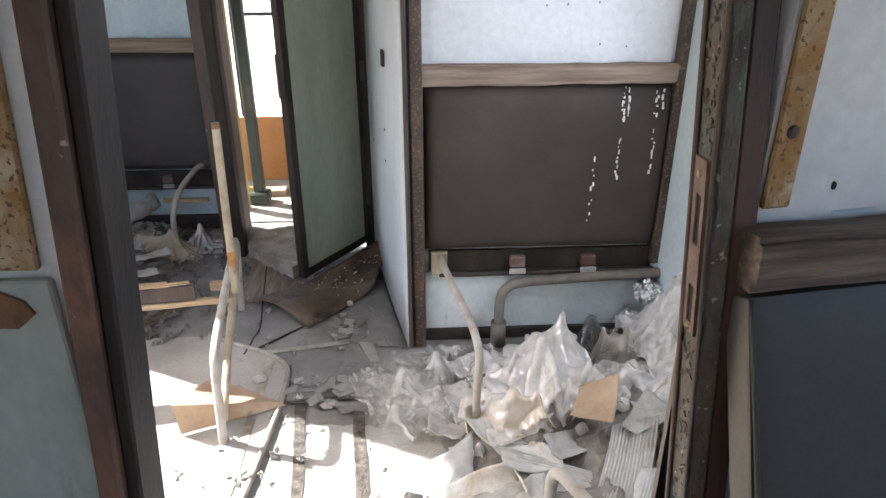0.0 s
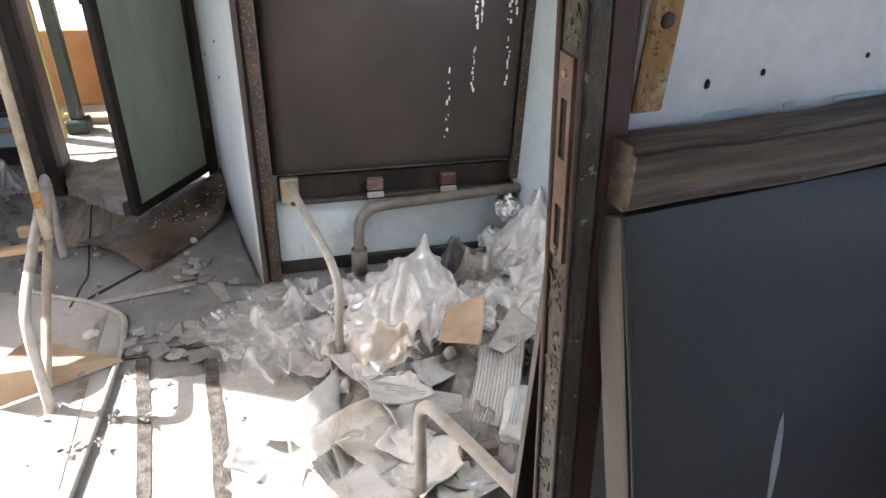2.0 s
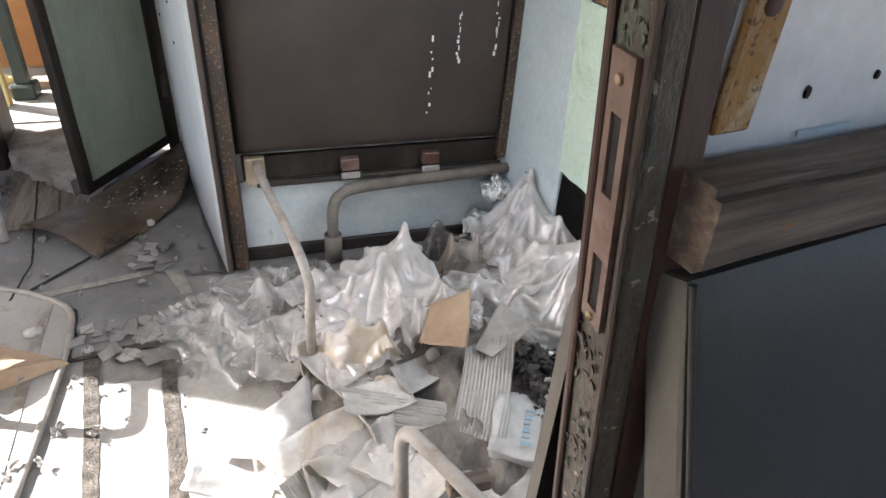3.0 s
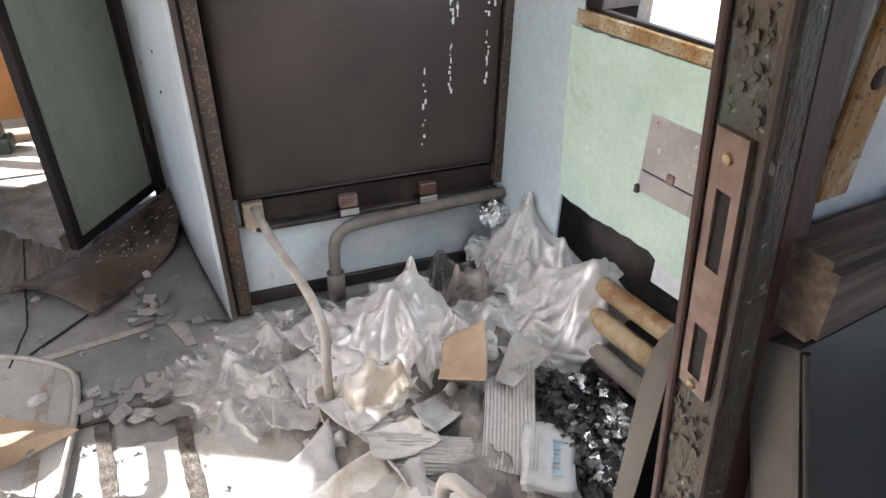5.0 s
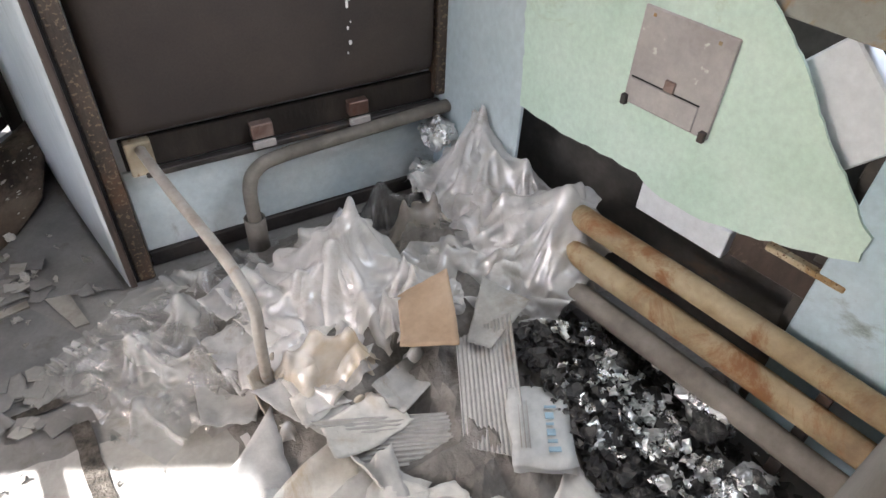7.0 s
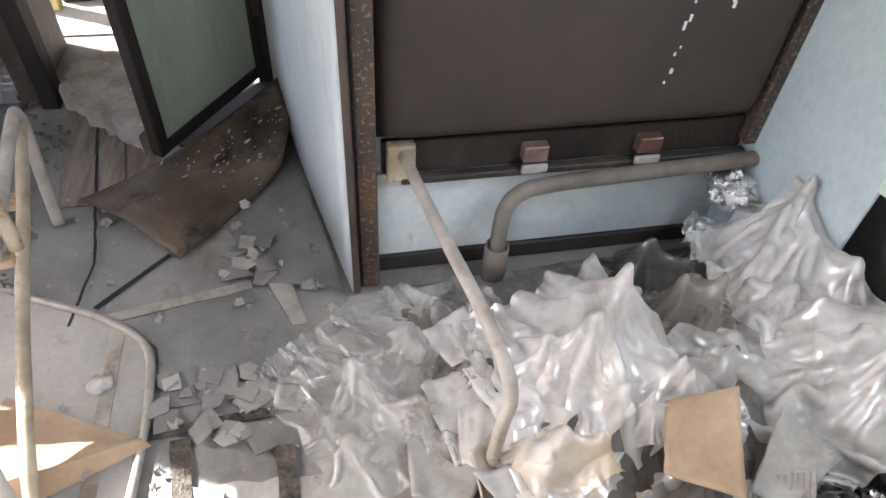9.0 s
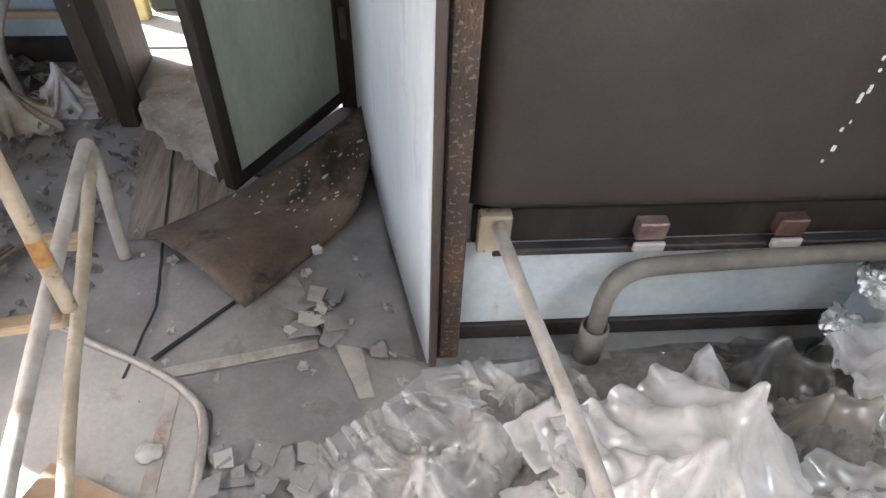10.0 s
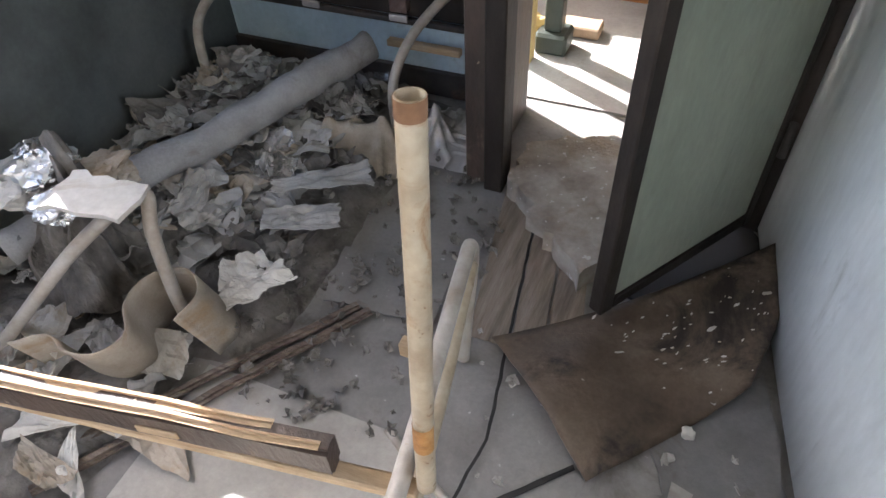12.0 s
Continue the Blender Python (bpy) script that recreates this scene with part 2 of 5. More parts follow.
M_CARD = surface("brown cardboard", (0.42, 0.30, 0.20), (0.32, 0.22, 0.14), (0.5, 0.38, 0.27), rough=0.85, scale=5, fine=60, bump=0.1, specular=0.2)
M_CARTON = surface("printed white carton", (0.50, 0.50, 0.48), (0.38, 0.37, 0.35), (0.58, 0.58, 0.56), stain=(0.42, 0.34, 0.24), stain_at=0.66, rough=0.6, scale=8, fine=50, bump=0.06)
M_PRINT = surface("faded blue print", (0.30, 0.42, 0.50), (0.24, 0.36, 0.44), rough=0.6, scale=20)
M_FOIL = surface("crumpled aluminium foil", (0.80, 0.79, 0.78), (0.62, 0.60, 0.58), (0.9, 0.9, 0.9), stain=(0.2, 0.18, 0.16), stain_at=0.62, rough=0.28, metal=0.9, scale=14, fine=50, bump=0.4, stain_scale=10)
M_ASH = surface("burnt black scraps", (0.05, 0.046, 0.043), (0.02, 0.018, 0.017), (0.12, 0.11, 0.10), stain=(0.30, 0.28, 0.25), stain_at=0.66, rough=0.6, scale=14, fine=70, bump=0.5, stain_scale=16)
M_DIRT = surface("trodden debris", (0.19, 0.17, 0.15), (0.10, 0.09, 0.078), (0.30, 0.28, 0.25), stain=(0.08, 0.07, 0.06), stain_at=0.6, rough=0.85, scale=10, fine=60, bump=0.6, stain_scale=7)
M_CLOTH = surface("dirty canvas", (0.42, 0.36, 0.29), (0.28, 0.23, 0.17), (0.55, 0.50, 0.44), stain=(0.30, 0.20, 0.11), stain_at=0.6, rough=0.9, scale=5, fine=140, bump=0.2)
M_LAG = surface("grey lagging cloth", (0.38, 0.37, 0.36), (0.26, 0.25, 0.245), (0.48, 0.47, 0.46), stain=(0.2, 0.17, 0.14), stain_at=0.64, rough=0.9, scale=6, fine=120, bump=0.3)
M_SLAB = surface("crumbled fibre slab", (0.35, 0.305, 0.255), (0.21, 0.18, 0.145), (0.48, 0.44, 0.39), stain=(0.24, 0.18, 0.12), stain_at=0.6, rough=0.9, scale=10, fine=50, bump=0.7, spot=(0.55, 0.52, 0.48), spot_at=0.68)
M_MAT = surface("dirty hardboard", (0.135, 0.10, 0.07), (0.07, 0.05, 0.035), (0.22, 0.17, 0.125), stain=(0.03, 0.022, 0.018), stain_at=0.58, rough=0.55, scale=5, specular=0.25, fine=80, bump=0.2, stretch=(1, 1, 1), spot=(0.5, 0.46, 0.4), spot_at=0.75, spot_scale=26)
M_ORANGE = surface("orange-brown panel", (0.45, 0.20, 0.07), (0.36, 0.15, 0.05), (0.52, 0.26, 0.1), rough=0.5, scale=3)
M_GREENPOST = surface("dark green painted steel", (0.045, 0.055, 0.045), (0.028, 0.034, 0.03), stain=(0.12, 0.11, 0.08), stain_at=0.64, rough=0.45, scale=5)
M_YELLOW = surface("yellowed foam", (0.55, 0.42, 0.18), (0.42, 0.30, 0.12), rough=0.8, scale=6)
M_CAVITY = surface("sooty bare steel", (0.075, 0.065, 0.055), (0.035, 0.03, 0.026), (0.13, 0.115, 0.10), stain=(0.16, 0.10, 0.06), stain_at=0.64, rough=0.7, scale=6, fine=40, bump=0.3)
M_BEAM = surface("rust-streaked sill beam", (0.34, 0.33, 0.29), (0.24, 0.22, 0.18), (0.42, 0.41, 0.38), stain=(0.30, 0.17, 0.06), stain_at=0.56, rough=0.6, scale=5, fine=50, bump=0.2, stain_scale=6, spot=(0.1, 0.06, 0.035), spot_at=0.74, spot_scale=30)
M_OUT = surface("pale dry ground", (0.42, 0.39, 0.33), (0.32, 0.29, 0.24), rough=0.9, scale=0.3, fine=4)
M_CEIL = surface("cream ceiling paint", (0.66, 0.64, 0.58), (0.55, 0.53, 0.47), rough=0.5, scale=2)
M_PALEGREEN = surface("dusty grey-green paint", (0.40, 0.43, 0.39), (0.28, 0.31, 0.27), (0.50, 0.52, 0.47), stain=(0.22, 0.22, 0.17), stain_at=0.64, rough=0.55, scale=4, fine=50, bump=0.1, stretch=(1, 1, 0.4), stain_scale=5)
M_REDWORN = surface("red-brown paint worn to primer", (0.10, 0.06, 0.047), (0.05, 0.034, 0.028), (0.17, 0.115, 0.09), stain=(0.24, 0.11, 0.07), stain_at=0.54, rough=0.55, scale=9, fine=60, bump=0.3, stretch=(1, 1, 0.35), stain_scale=7, spot=(0.34, 0.29, 0.23), spot_at=0.74, spot_scale=40)
M_CARDDK = surface("brown hardboard", (0.22, 0.12, 0.065), (0.14, 0.075, 0.04), (0.30, 0.18, 0.10), rough=0.75, scale=8, fine=70, bump=0.2, specular=0.2)
M_GRIT = surface("dark brown grit", (0.10, 0.085, 0.07), (0.04, 0.034, 0.028), (0.19, 0.165, 0.135), rough=0.9, scale=30, fine=120, bump=0.9, specular=0.15)
# joint black, also laid on as shade by the door and closet edge
M_BLACK = surface("black joint tar and painted shade", (0.02, 0.018, 0.016), (0.012, 0.011, 0.01), rough=0.7, scale=8)
M_CHALK = surface("white paint drip", (0.78, 0.77, 0.74), (0.66, 0.65, 0.62), rough=0.5, scale=20)
M_BAG = film_plastic("clear plastic film", (0.92, 0.88, 0.83), 0.72, 0.16)
M_BAG_W = film_plastic("milky plastic film", (0.95, 0.91, 0.87), 0.42, 0.16)
M_BAG_Y = film_plastic("yellowed plastic film", (0.96, 0.88, 0.77), 0.32, 0.15, dirt=(0.82, 0.66, 0.45), dirt_at=0.56)
M_BAG_D = film_plastic("dark clear plastic film", (0.16, 0.15, 0.14), 0.6, 0.13)
M_BAG_B = film_plastic("brownish plastic film", (0.55, 0.48, 0.41), 0.5, 0.15)


# ---- builders ----
def part(name, bm, material, parent=None, label="", smooth=False, m=None, fix=True):
    """Links a bmesh as one mesh object, under a thing or a part if one is given."""
    if m is not None:
        bm.transform(m)
    if fix:
        bmesh.ops.recalc_face_normals(bm, faces=bm.faces)
    me = bpy.data.meshes.new(name)
    bm.to_mesh(me)
    bm.free()
    me.materials.append(material)
    if smooth:
        me.polygons.foreach_set("use_smooth", [True] * len(me.polygons))
    ob = new(name, me)
    if parent is not None:
        ob.parent = parent
    if label:
        tagged(ob, label)
    return ob


def thing(name, label, category, group="", kind="", at=(0, 0, 0)):
    ob = new(name)
    ob.empty_display_size = 0.05
    return tagged(ob, label, category, group, kind)


def box(x0, x1, y0, y1, z0, z1, bevel=0.003, bm=None, seg=1):
    out = bm or bmesh.new()
    b = bmesh.new()
    bmesh.ops.create_cube(b, size=1)
    b.transform(Matrix.Translation(((x0 + x1) / 2, (y0 + y1) / 2, (z0 + z1) / 2)) @ Matrix.Diagonal((x1 - x0, y1 - y0, z1 - z0, 1)))
    if bevel:
        bmesh.ops.bevel(b, geom=b.edges[:], offset=bevel, segments=seg, affect="EDGES", profile=0.6)
    me = bpy.data.meshes.new("tmp")
    b.to_mesh(me)
    b.free()
    out.from_mesh(me)
    bpy.data.meshes.remove(me)
    return out


def smooth_path(points, n=8):
    """Catmull-Rom through the points."""
    p = [Vector(q) for q in points]
    p = [2 * p[0] - p[1], *p, 2 * p[-1] - p[-2]]
    out = []
    for i in range(1, len(p) - 2):
        for k in range(n):
            t = k / n
            a, b, c, d = p[i - 1:i + 3]
            out.append(0.5 * (2 * b + (c - a) * t + (2 * a - 5 * b + 4 * c - d) * t * t + (3 * b - a - 3 * c + d) * t ** 3))
    return out + [p[-2]]


def tube(points, r, sides=14, n=8, hollow=True, wobble=0.0, bm=None, r_end=None):
    """A round tube along a smooth path, with open, thick ends when hollow."""
    bm = bm or bmesh.new()
    path = smooth_path(points, n) if n > 1 else [Vector(q) for q in points]
    up = Vector((0.13, 0.27, 0.95))
    rings = []
    for i, q in enumerate(path):
        d = (path[min(i + 1, len(path) - 1)] - path[max(i - 1, 0)]).normalized()
        s = d.cross(up)
        if s.length < 0.1:
            s = d.cross(Vector((1, 0, 0)))
        s.normalize()
        up = s.cross(d)
        rr = r if r_end is None else r + (r_end - r) * i / (len(path) - 1)
        ring = []
        for k in range(sides):
            a = 2 * math.pi * k / sides
            off = s * math.cos(a) + up * math.sin(a)
            w = 1 + wobble * noise.noise((q + off * r) * 14)
            ring.append(bm.verts.new(q + off * rr * w))
        rings.append(ring)
    for a, b in zip(rings, rings[1:]):
        for k in range(sides):
            bm.faces.new((a[k], a[(k + 1) % sides], b[(k + 1) % sides], b[k]))
    for ring, q, d in ((rings[0], path[0], path[1] - path[0]), (rings[-1], path[-1], path[-2] - path[-1])):
        if hollow == "ring":
            continue
        if hollow:
            depth = d.normalized() * min(0.05, 4 * r)
            inner = [bm.verts.new(q + (v.co - q) * 0.82) for v in ring]
            deep = [bm.verts.new(v.co + depth) for v in inner]
            for k in range(sides):
                j = (k + 1) % sides
                bm.faces.new((ring[k], ring[j], inner[j], inner[k]))
                bm.faces.new((inner[k], inner[j], deep[j], deep[k]))
            bm.faces.new(deep)
        else:
            bm.faces.new(ring)
    return bm


def crease(p, scale, octaves=4, seed=0.0):
    """Sharp-ridged noise, 0 to about 1, as in crumpled film or paper."""
    v, amp, total = 0.0, 1.0, 0.0
    q = Vector(p) * scale + Vector((seed, seed * 1.7, -seed))
    for _ in range(octaves):
        v += amp * (1 - abs(noise.noise(q)) * 2.2)
        total += amp
        amp *= 0.5
        q = q * 1.9 + Vector((3.1, 1.7, 5.3))
    return v / total


def sheet(w, l, shape, nx=16, ny=16, thick=0.002, ragged=0.0, seed=0.0):
    """A thin sheet, w by l, laid out by shape(u, v) with u and v from 0 to 1; ragged: how far its edges are torn."""
    bm = bmesh.new()
    grid = []
    for j in range(ny + 1):
        row = []
        for i in range(nx + 1):
            u, v = i / nx, j / ny
            if ragged:
                e = ragged * (1 + 0.9 * noise.noise(Vector((u * 6 + seed, v * 6, seed))) + 0.5 * noise.noise(Vector((u * 19, v * 19 + seed, seed))))
                u, v = e + u * (1 - 2 * e), e + v * (1 - 2 * e)
            row.append(bm.verts.new(shape(u, v)))
        grid.append(row)
    for j in range(ny):
        for i in range(nx):
            bm.faces.new((grid[j][i], grid[j][i + 1], grid[j + 1][i + 1], grid[j + 1][i]))
    bm.normal_update()
    back = [[bm.verts.new(v.co - v.normal * thick) for v in row] for row in grid]
    for j in range(ny):
        for i in range(nx):
            bm.faces.new((back[j][i], back[j + 1][i], back[j + 1][i + 1], back[j][i + 1]))
    rim = [(0, i) for i in range(nx)] + [(j, nx) for j in range(ny)] + [(ny, i) for i in range(nx, 0, -1)] + [(j, 0) for j in range(ny, 0, -1)]
    for (j0, i0), (j1, i1) in zip(rim, rim[1:] + rim[:1]):
        bm.faces.new((grid[j1][i1], grid[j0][i0], back[j0][i0], back[j1][i1]))
    return bm


def billow(p, octaves=4):
    """Puffed noise with sharp valleys, 0 to about 1."""
    v, amp, q = 0.0, 1.0, Vector(p)
    for _ in range(octaves):
        v += amp * abs(noise.noise(q)) * 1.6
        amp *= 0.5
        q = q * 2.03 + Vector((7.3, 2.1, 4.9))
    return v * 0.55


def crumpled_bag(size, seed, fold=0.35, sub=5, droop=0.5, spikes=0.0, pull=(0.2, -0.3, 1.0)):
    """A slack bag: a ball pulled into long folds that run to its knot, flat below."""
    bm = bmesh.new()
    bmesh.ops.create_icosphere(bm, subdivisions=sub, radius=1.0)
    knot = Vector(pull).normalized()
    side = knot.orthogonal().normalized()
    other = knot.cross(side)
    rng = random.Random(seed)
    planes = []
    for _ in range(46):
        nrm = Vector((rng.gauss(0, 1), rng.gauss(0, 1), rng.gauss(0, 1))).normalized()
        planes.append((nrm, rng.uniform(0.74, 1.02)))
    for v in bm.verts:
        d = v.co.normalized()
        along = d.dot(knot)
        az = math.atan2(d.dot(other), d.dot(side)) + 0.7 * noise.noise(d * 1.5 + Vector((seed, 0, 0)))
        w = (d + 0.16 * noise.noise_vector(d * 2.2 + Vector((seed, 1, 2)))).normalized()
        flat = min(h / max(w.dot(nrm), 0.05) for nrm, h in planes)
        pleat = abs(noise.noise(Vector((math.cos(az) * 3.4 + seed, math.sin(az) * 3.4, along * 0.5))))
        fine = abs(noise.noise(d * 5.2 + Vector((seed, 0, 7)))) + 0.5 * abs(noise.noise(d * 11 + Vector((0, seed, 7))))
        r = flat - fold * 0.55 * (0.35 - pleat) * (1.0 - 0.4 * abs(along)) - 0.20 * fine
        r += 0.32 * noise.noise(d * 1.1 + Vector((0, seed, 0)))
        r += spikes * max(0.0, noise.noise(d * 2.3 + Vector((seed, 0, 3)))) ** 1.3
        p = d * r
        if p.z < -droop:
            p.z = -droop + (p.z + droop) * 0.12
        v.co = Vector((p.x * size[0], p.y * size[1], (p.z + droop) * size[2]))
    return bm


def gathered_bag(size, seed, folds=14, knot=(0.15, 0.2), tip=1.15, depth=0.3, na=170, nr=38, hem=0.06):
    """A slack film bag as a creased tent: sharp folds run from its knot down to an uneven hem."""
    rng = random.Random(seed)
    bm = bmesh.new()
    amp = [rng.uniform(0.1, 1.0) ** 1.5 * 1.25 for _ in range(folds * 2)]
    shift = [rng.uniform(-0.32, 0.32) for _ in range(folds * 2)]
    k = Vector((seed, seed * 1.9, 0))
    waves = []
    for n in range(7):
        turn, often = rng.uniform(0, math.pi), 0.55 * 1.42 ** n
        waves.append((math.cos(turn), math.sin(turn), often, rng.random(), 0.125 / often ** 0.75))
    rings = []
    for j in range(nr + 1):
        r = j / nr
        ring = []
        for i in range(na):
            az = 2 * math.pi * i / na
            c = Vector((math.cos(az), math.sin(az), 0))
            reach = 1 + 0.30 * noise.noise(c * 1.1 + k) + 0.10 * noise.noise(c * 4.0 + k)
            warp = az + 0.45 * noise.noise(c * 1.3 + Vector((0, 0, r * 2.6)) + k)
            f = warp / (2 * math.pi) * folds
            n = int(math.floor(f)) % folds
            x = f - math.floor(f)
            mid = 0.5 + shift[n]
            tri = x / mid if x < mid else (1 - x) / (1 - mid)
            pleat = 0.6 * (tri - 0.5) * amp[n] * depth * math.sin(math.pi * min(1.0, r * 0.9 + 0.08)) ** 0.8
            q = c * r + 0.10 * noise.noise_vector(c * r * 2.0 + k)
            crumple = sum(high * (abs(((q.x * cx + q.y * cy) * often + ph) % 1.0 - 0.5) * 4 - 1) for cx, cy, often, ph, high in waves) * 0.55
            rr = (0.05 + 0.95 * r ** 0.8) * reach + (pleat * 0.55 + crumple) * min(1.0, r * 2)
            z = tip * (1 - r ** 1.55) * (1 + 0.22 * noise.noise(c * 1.2 + Vector((7, r, seed)))) + pleat * 0.8 + crumple * 0.9
            z = max(z, hem * 0.3 * (1 + noise.noise(c * 5 + k)))
            lean = 1 - r ** 1.2
            ring.append(bm.verts.new((size[0] * (rr * c.x + knot[0] * lean), size[1] * (rr * c.y + knot[1] * lean), size[2] * z)))
        rings.append(ring)
    for a, d in zip(rings, rings[1:]):
        for i in range(na):
            h = (i + 1) % na
            bm.faces.new((a[i], a[h], d[h], d[i]))
    bm.faces.new(rings[0])
    return bm


def prism(outline, z0, z1, bm=None):
    """An upright slab over a closed outline of (x, y)."""
    bm = bm or bmesh.new()
    low = [bm.verts.new((x, y, z0)) for x, y in outline]
    top = [bm.verts.new((x, y, z1)) for x, y in outline]
    bm.faces.new(low[::-1])
    bm.faces.new(top)
    n = len(low)
    for i in range(n):
        bm.faces.new((low[i], low[(i + 1) % n], top[(i + 1) % n], top[i]))
    return bm


def ragged_outline(points, step=0.03, amount=0.006, seed=0.0):
    """Breaks a polygon's sides into short uneven runs."""
    out = []
    for (x0, y0), (x1, y1) in zip(points, points[1:] + points[:1]):
        n = max(1, int(math.hypot(x1 - x0, y1 - y0) / step))
        for k in range(n):
            t = k / n
            x, y = x0 + (x1 - x0) * t, y0 + (y1 - y0) * t
            out.append((x + amount * noise.noise(Vector((x * 31 + seed, y * 31, 0))), y + amount * noise.noise(Vector((x * 29, y * 33, 5 + seed)))))
    return out


def structure(name, bm, material, label, category, **kw):
    return tagged(part(name, bm, material, None, "", **kw), label, category, "", "structure")


# the window wall runs a little askew: local x along it from the corner towards the entrance, y into the room
U = Vector((0.18, -1, 0)).normalized()
W = Vector((-1, -0.18, 0)).normalized()
EAST = Matrix(((U.x, W.x, 0, 0.925), (U.y, W.y, 0, 2.5), (0, 0, 1, 0), (0, 0, 0, 1)))


# ---- structure ----
structure("ground", box(-60, 60, -60, 60, -1.3, -1.2, 0), M_OUT, "pale dry earth outside the carriage", "ground")
structure("floor", box(-2.5, 2.05, -3.0, 7.0, -0.08, -0.004, 0), M_LINO, "dirty grey linoleum floor of the carriage", "floor")
structure("ceiling", box(-2.6, 2.1, -3.0, 7.0, 2.35, 2.42, 0), M_CEIL, "cream painted carriage ceiling", "ceiling")
# window side: shell, pier, sill beam
bm = box(-0.2, 4.5, -0.22, -0.16, -0.08, 1.06, 0)
box(-0.2, 4.5, -0.22, -0.16, 1.95, 2.35, 0, bm)
for a, b in ((-0.2, 0.36), (1.21, 2.1), (3.3, 4.5)):
    box(a, b, -0.22, -0.16, 1.06, 1.95, 0, bm)
structure("wall_east", bm, M_CAVITY, "bare sooty steel outer wall", "wall", m=EAST)
structure("wall_east_lining", box(-0.2, 0.3, -0.012, 0.0, 0.0, 2.35, 0.002), M_AQUA, "pale blue corner lining beside the window", "wall", m=EAST)
bm = box(1.2, 1.72, -0.16, 0.0, 0.0, 2.35, 0.004)
structure("wall_east_pier", bm, M_BLUE, "pale blue window pier with chipped edge", "wall", m=EAST)
structure("wall_east_top", box(0.25, 1.72, -0.1, 0.0, 1.95, 2.35, 0.003), M_WHITE, "white lining above the window", "wall", m=EAST)
# sun side with one large opening
bm = box(-2.5, -2.42, -3.0, 7.0, -0.08, 0.84, 0)
box(-2.5, -2.42, -3.0, 7.0, 1.98, 2.35, 0, bm)
for a, b in ((-3.0, -1.6), (-0.4, 1.15), (3.02, 4.25), (5.7, 7.0)):
    box(-2.5, -2.42, a, b, 0.84, 1.98, 0, bm)
structure("wall_west", bm, M_BACKLIT, "side wall painted dark as if backlit, with empty window openings", "wall")
structure("wall_east_far", box(0.93, 0.98, 2.66, 6.48, -0.08, 2.35, 0), M_WHITE, "white closed side wall of the closet", "wall")
structure("wall_closet_back", box(-0.38, 0.93, 3.66, 3.72, 0.0, 2.35, 0), M_WHITE, "white back wall of the closet", "wall")
structure("wall_south", box(-2.5, 2.05, -3.1, -3.0, -0.08, 2.35, 0), M_WHITE, "plain white end wall", "wall")
# far vestibule
bm = box(-2.5, 1.35, 6.4, 6.48, -0.08, 0.12, 0)
box(-2.5, 1.35, 6.4, 6.48, 1.95, 2.35, 0, bm)
for a, b in ((-2.5, -2.2), (-0.55, 1.35)):
    box(a, b, 6.4, 6.48, 0.12, 1.95, 0, bm)
structure("wall_north", bm, M_ORANGE, "orange-brown end wall round a bright opening", "wall")
low_panel = thing("low_panel", "orange-brown plywood panel standing in the vestibule", "panel")
part("board", box(-2.2, -0.85, 4.95, 4.98, 0.004, 0.50, 0.004), M_ORANGE, low_panel)
structure("vestibule_floor", box(-2.4, 0.4, 4.08, 6.4, -0.004, 0.004, 0), M_LINO_PALE, "pale dusty vestibule floor", "floor")
# seat partition with its lining
structure("wall_partition_far", box(-0.15, 1.0, 2.605, 2.65, 0.0, 2.35, 0), M_WHITE, "white laminate compartment partition", "wall")
structure("trim", box(-0.152, -0.103, 2.525, 2.604, 0.0, 2.35, 0.004), M_FLAKE, "chipped brown partition post", "post")
structure("trim", box(0.885, 0.93, 2.545, 2.604, 0.38, 2.35, 0.004), M_FLAKE, "rust-blotched edge strip of the partition", "post")
structure("baseboard", box(-0.1, 0.93, 2.580, 2.604, 0.0, 0.055, 0.003), M_IRON, "black baseboard under the seat partition", "baseboard")
structure("wall_partition_low", box(-0.1, 0.93, 2.59, 2.604, 0.057, 0.345, 0.002), M_LOW, "pale blue panel under the seat back", "wall")
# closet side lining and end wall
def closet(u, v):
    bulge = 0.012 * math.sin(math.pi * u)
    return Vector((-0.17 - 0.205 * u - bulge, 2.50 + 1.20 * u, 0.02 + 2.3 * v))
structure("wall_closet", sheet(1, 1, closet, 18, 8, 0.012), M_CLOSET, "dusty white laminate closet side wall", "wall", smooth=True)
# added strip: blocks stray light and paints the gap's shade black
structure("trim", box(-0.162, -0.1525, 2.53, 2.63, 0.0, 2.35, 0), M_BLACK, "black strip added to block light and darken the gap behind the closet edge", "trim")
structure("trim", box(-0.178, -0.16, 2.485, 2.515, 0.02, 2.32, 0.003), M_BROWN, "brown edge strip of the closet wall", "post")
structure("wall_doorway_head", box(-1.2, -0.38, 3.64, 3.72, 2.02, 2.35, 0), M_WHITE, "white wall over the doorway", "wall")
structure("door_jamb", box(-0.43, -0.345, 3.62, 3.74, 0.0, 2.35, 0.004), M_DARK, "dark flaking door jamb by the hinges", "door frame")
structure("door_jamb", box(-1.185, -1.125, 3.53, 3.62, 0.0, 2.35, 0.004), M_DARK, "dark wooden door jamb", "door frame")
structure("door_jamb", box(-1.255, -1.19, 3.56, 4.0, 0.0, 2.35, 0.004), M_BROWN, "brown painted end of the seat wall", "door frame")
structure("wall_seat_left", box(-2.42, -1.26, 4.0, 4.06, 0.0, 2.35, 0), M_BLUE, "pale blue compartment wall", "wall")
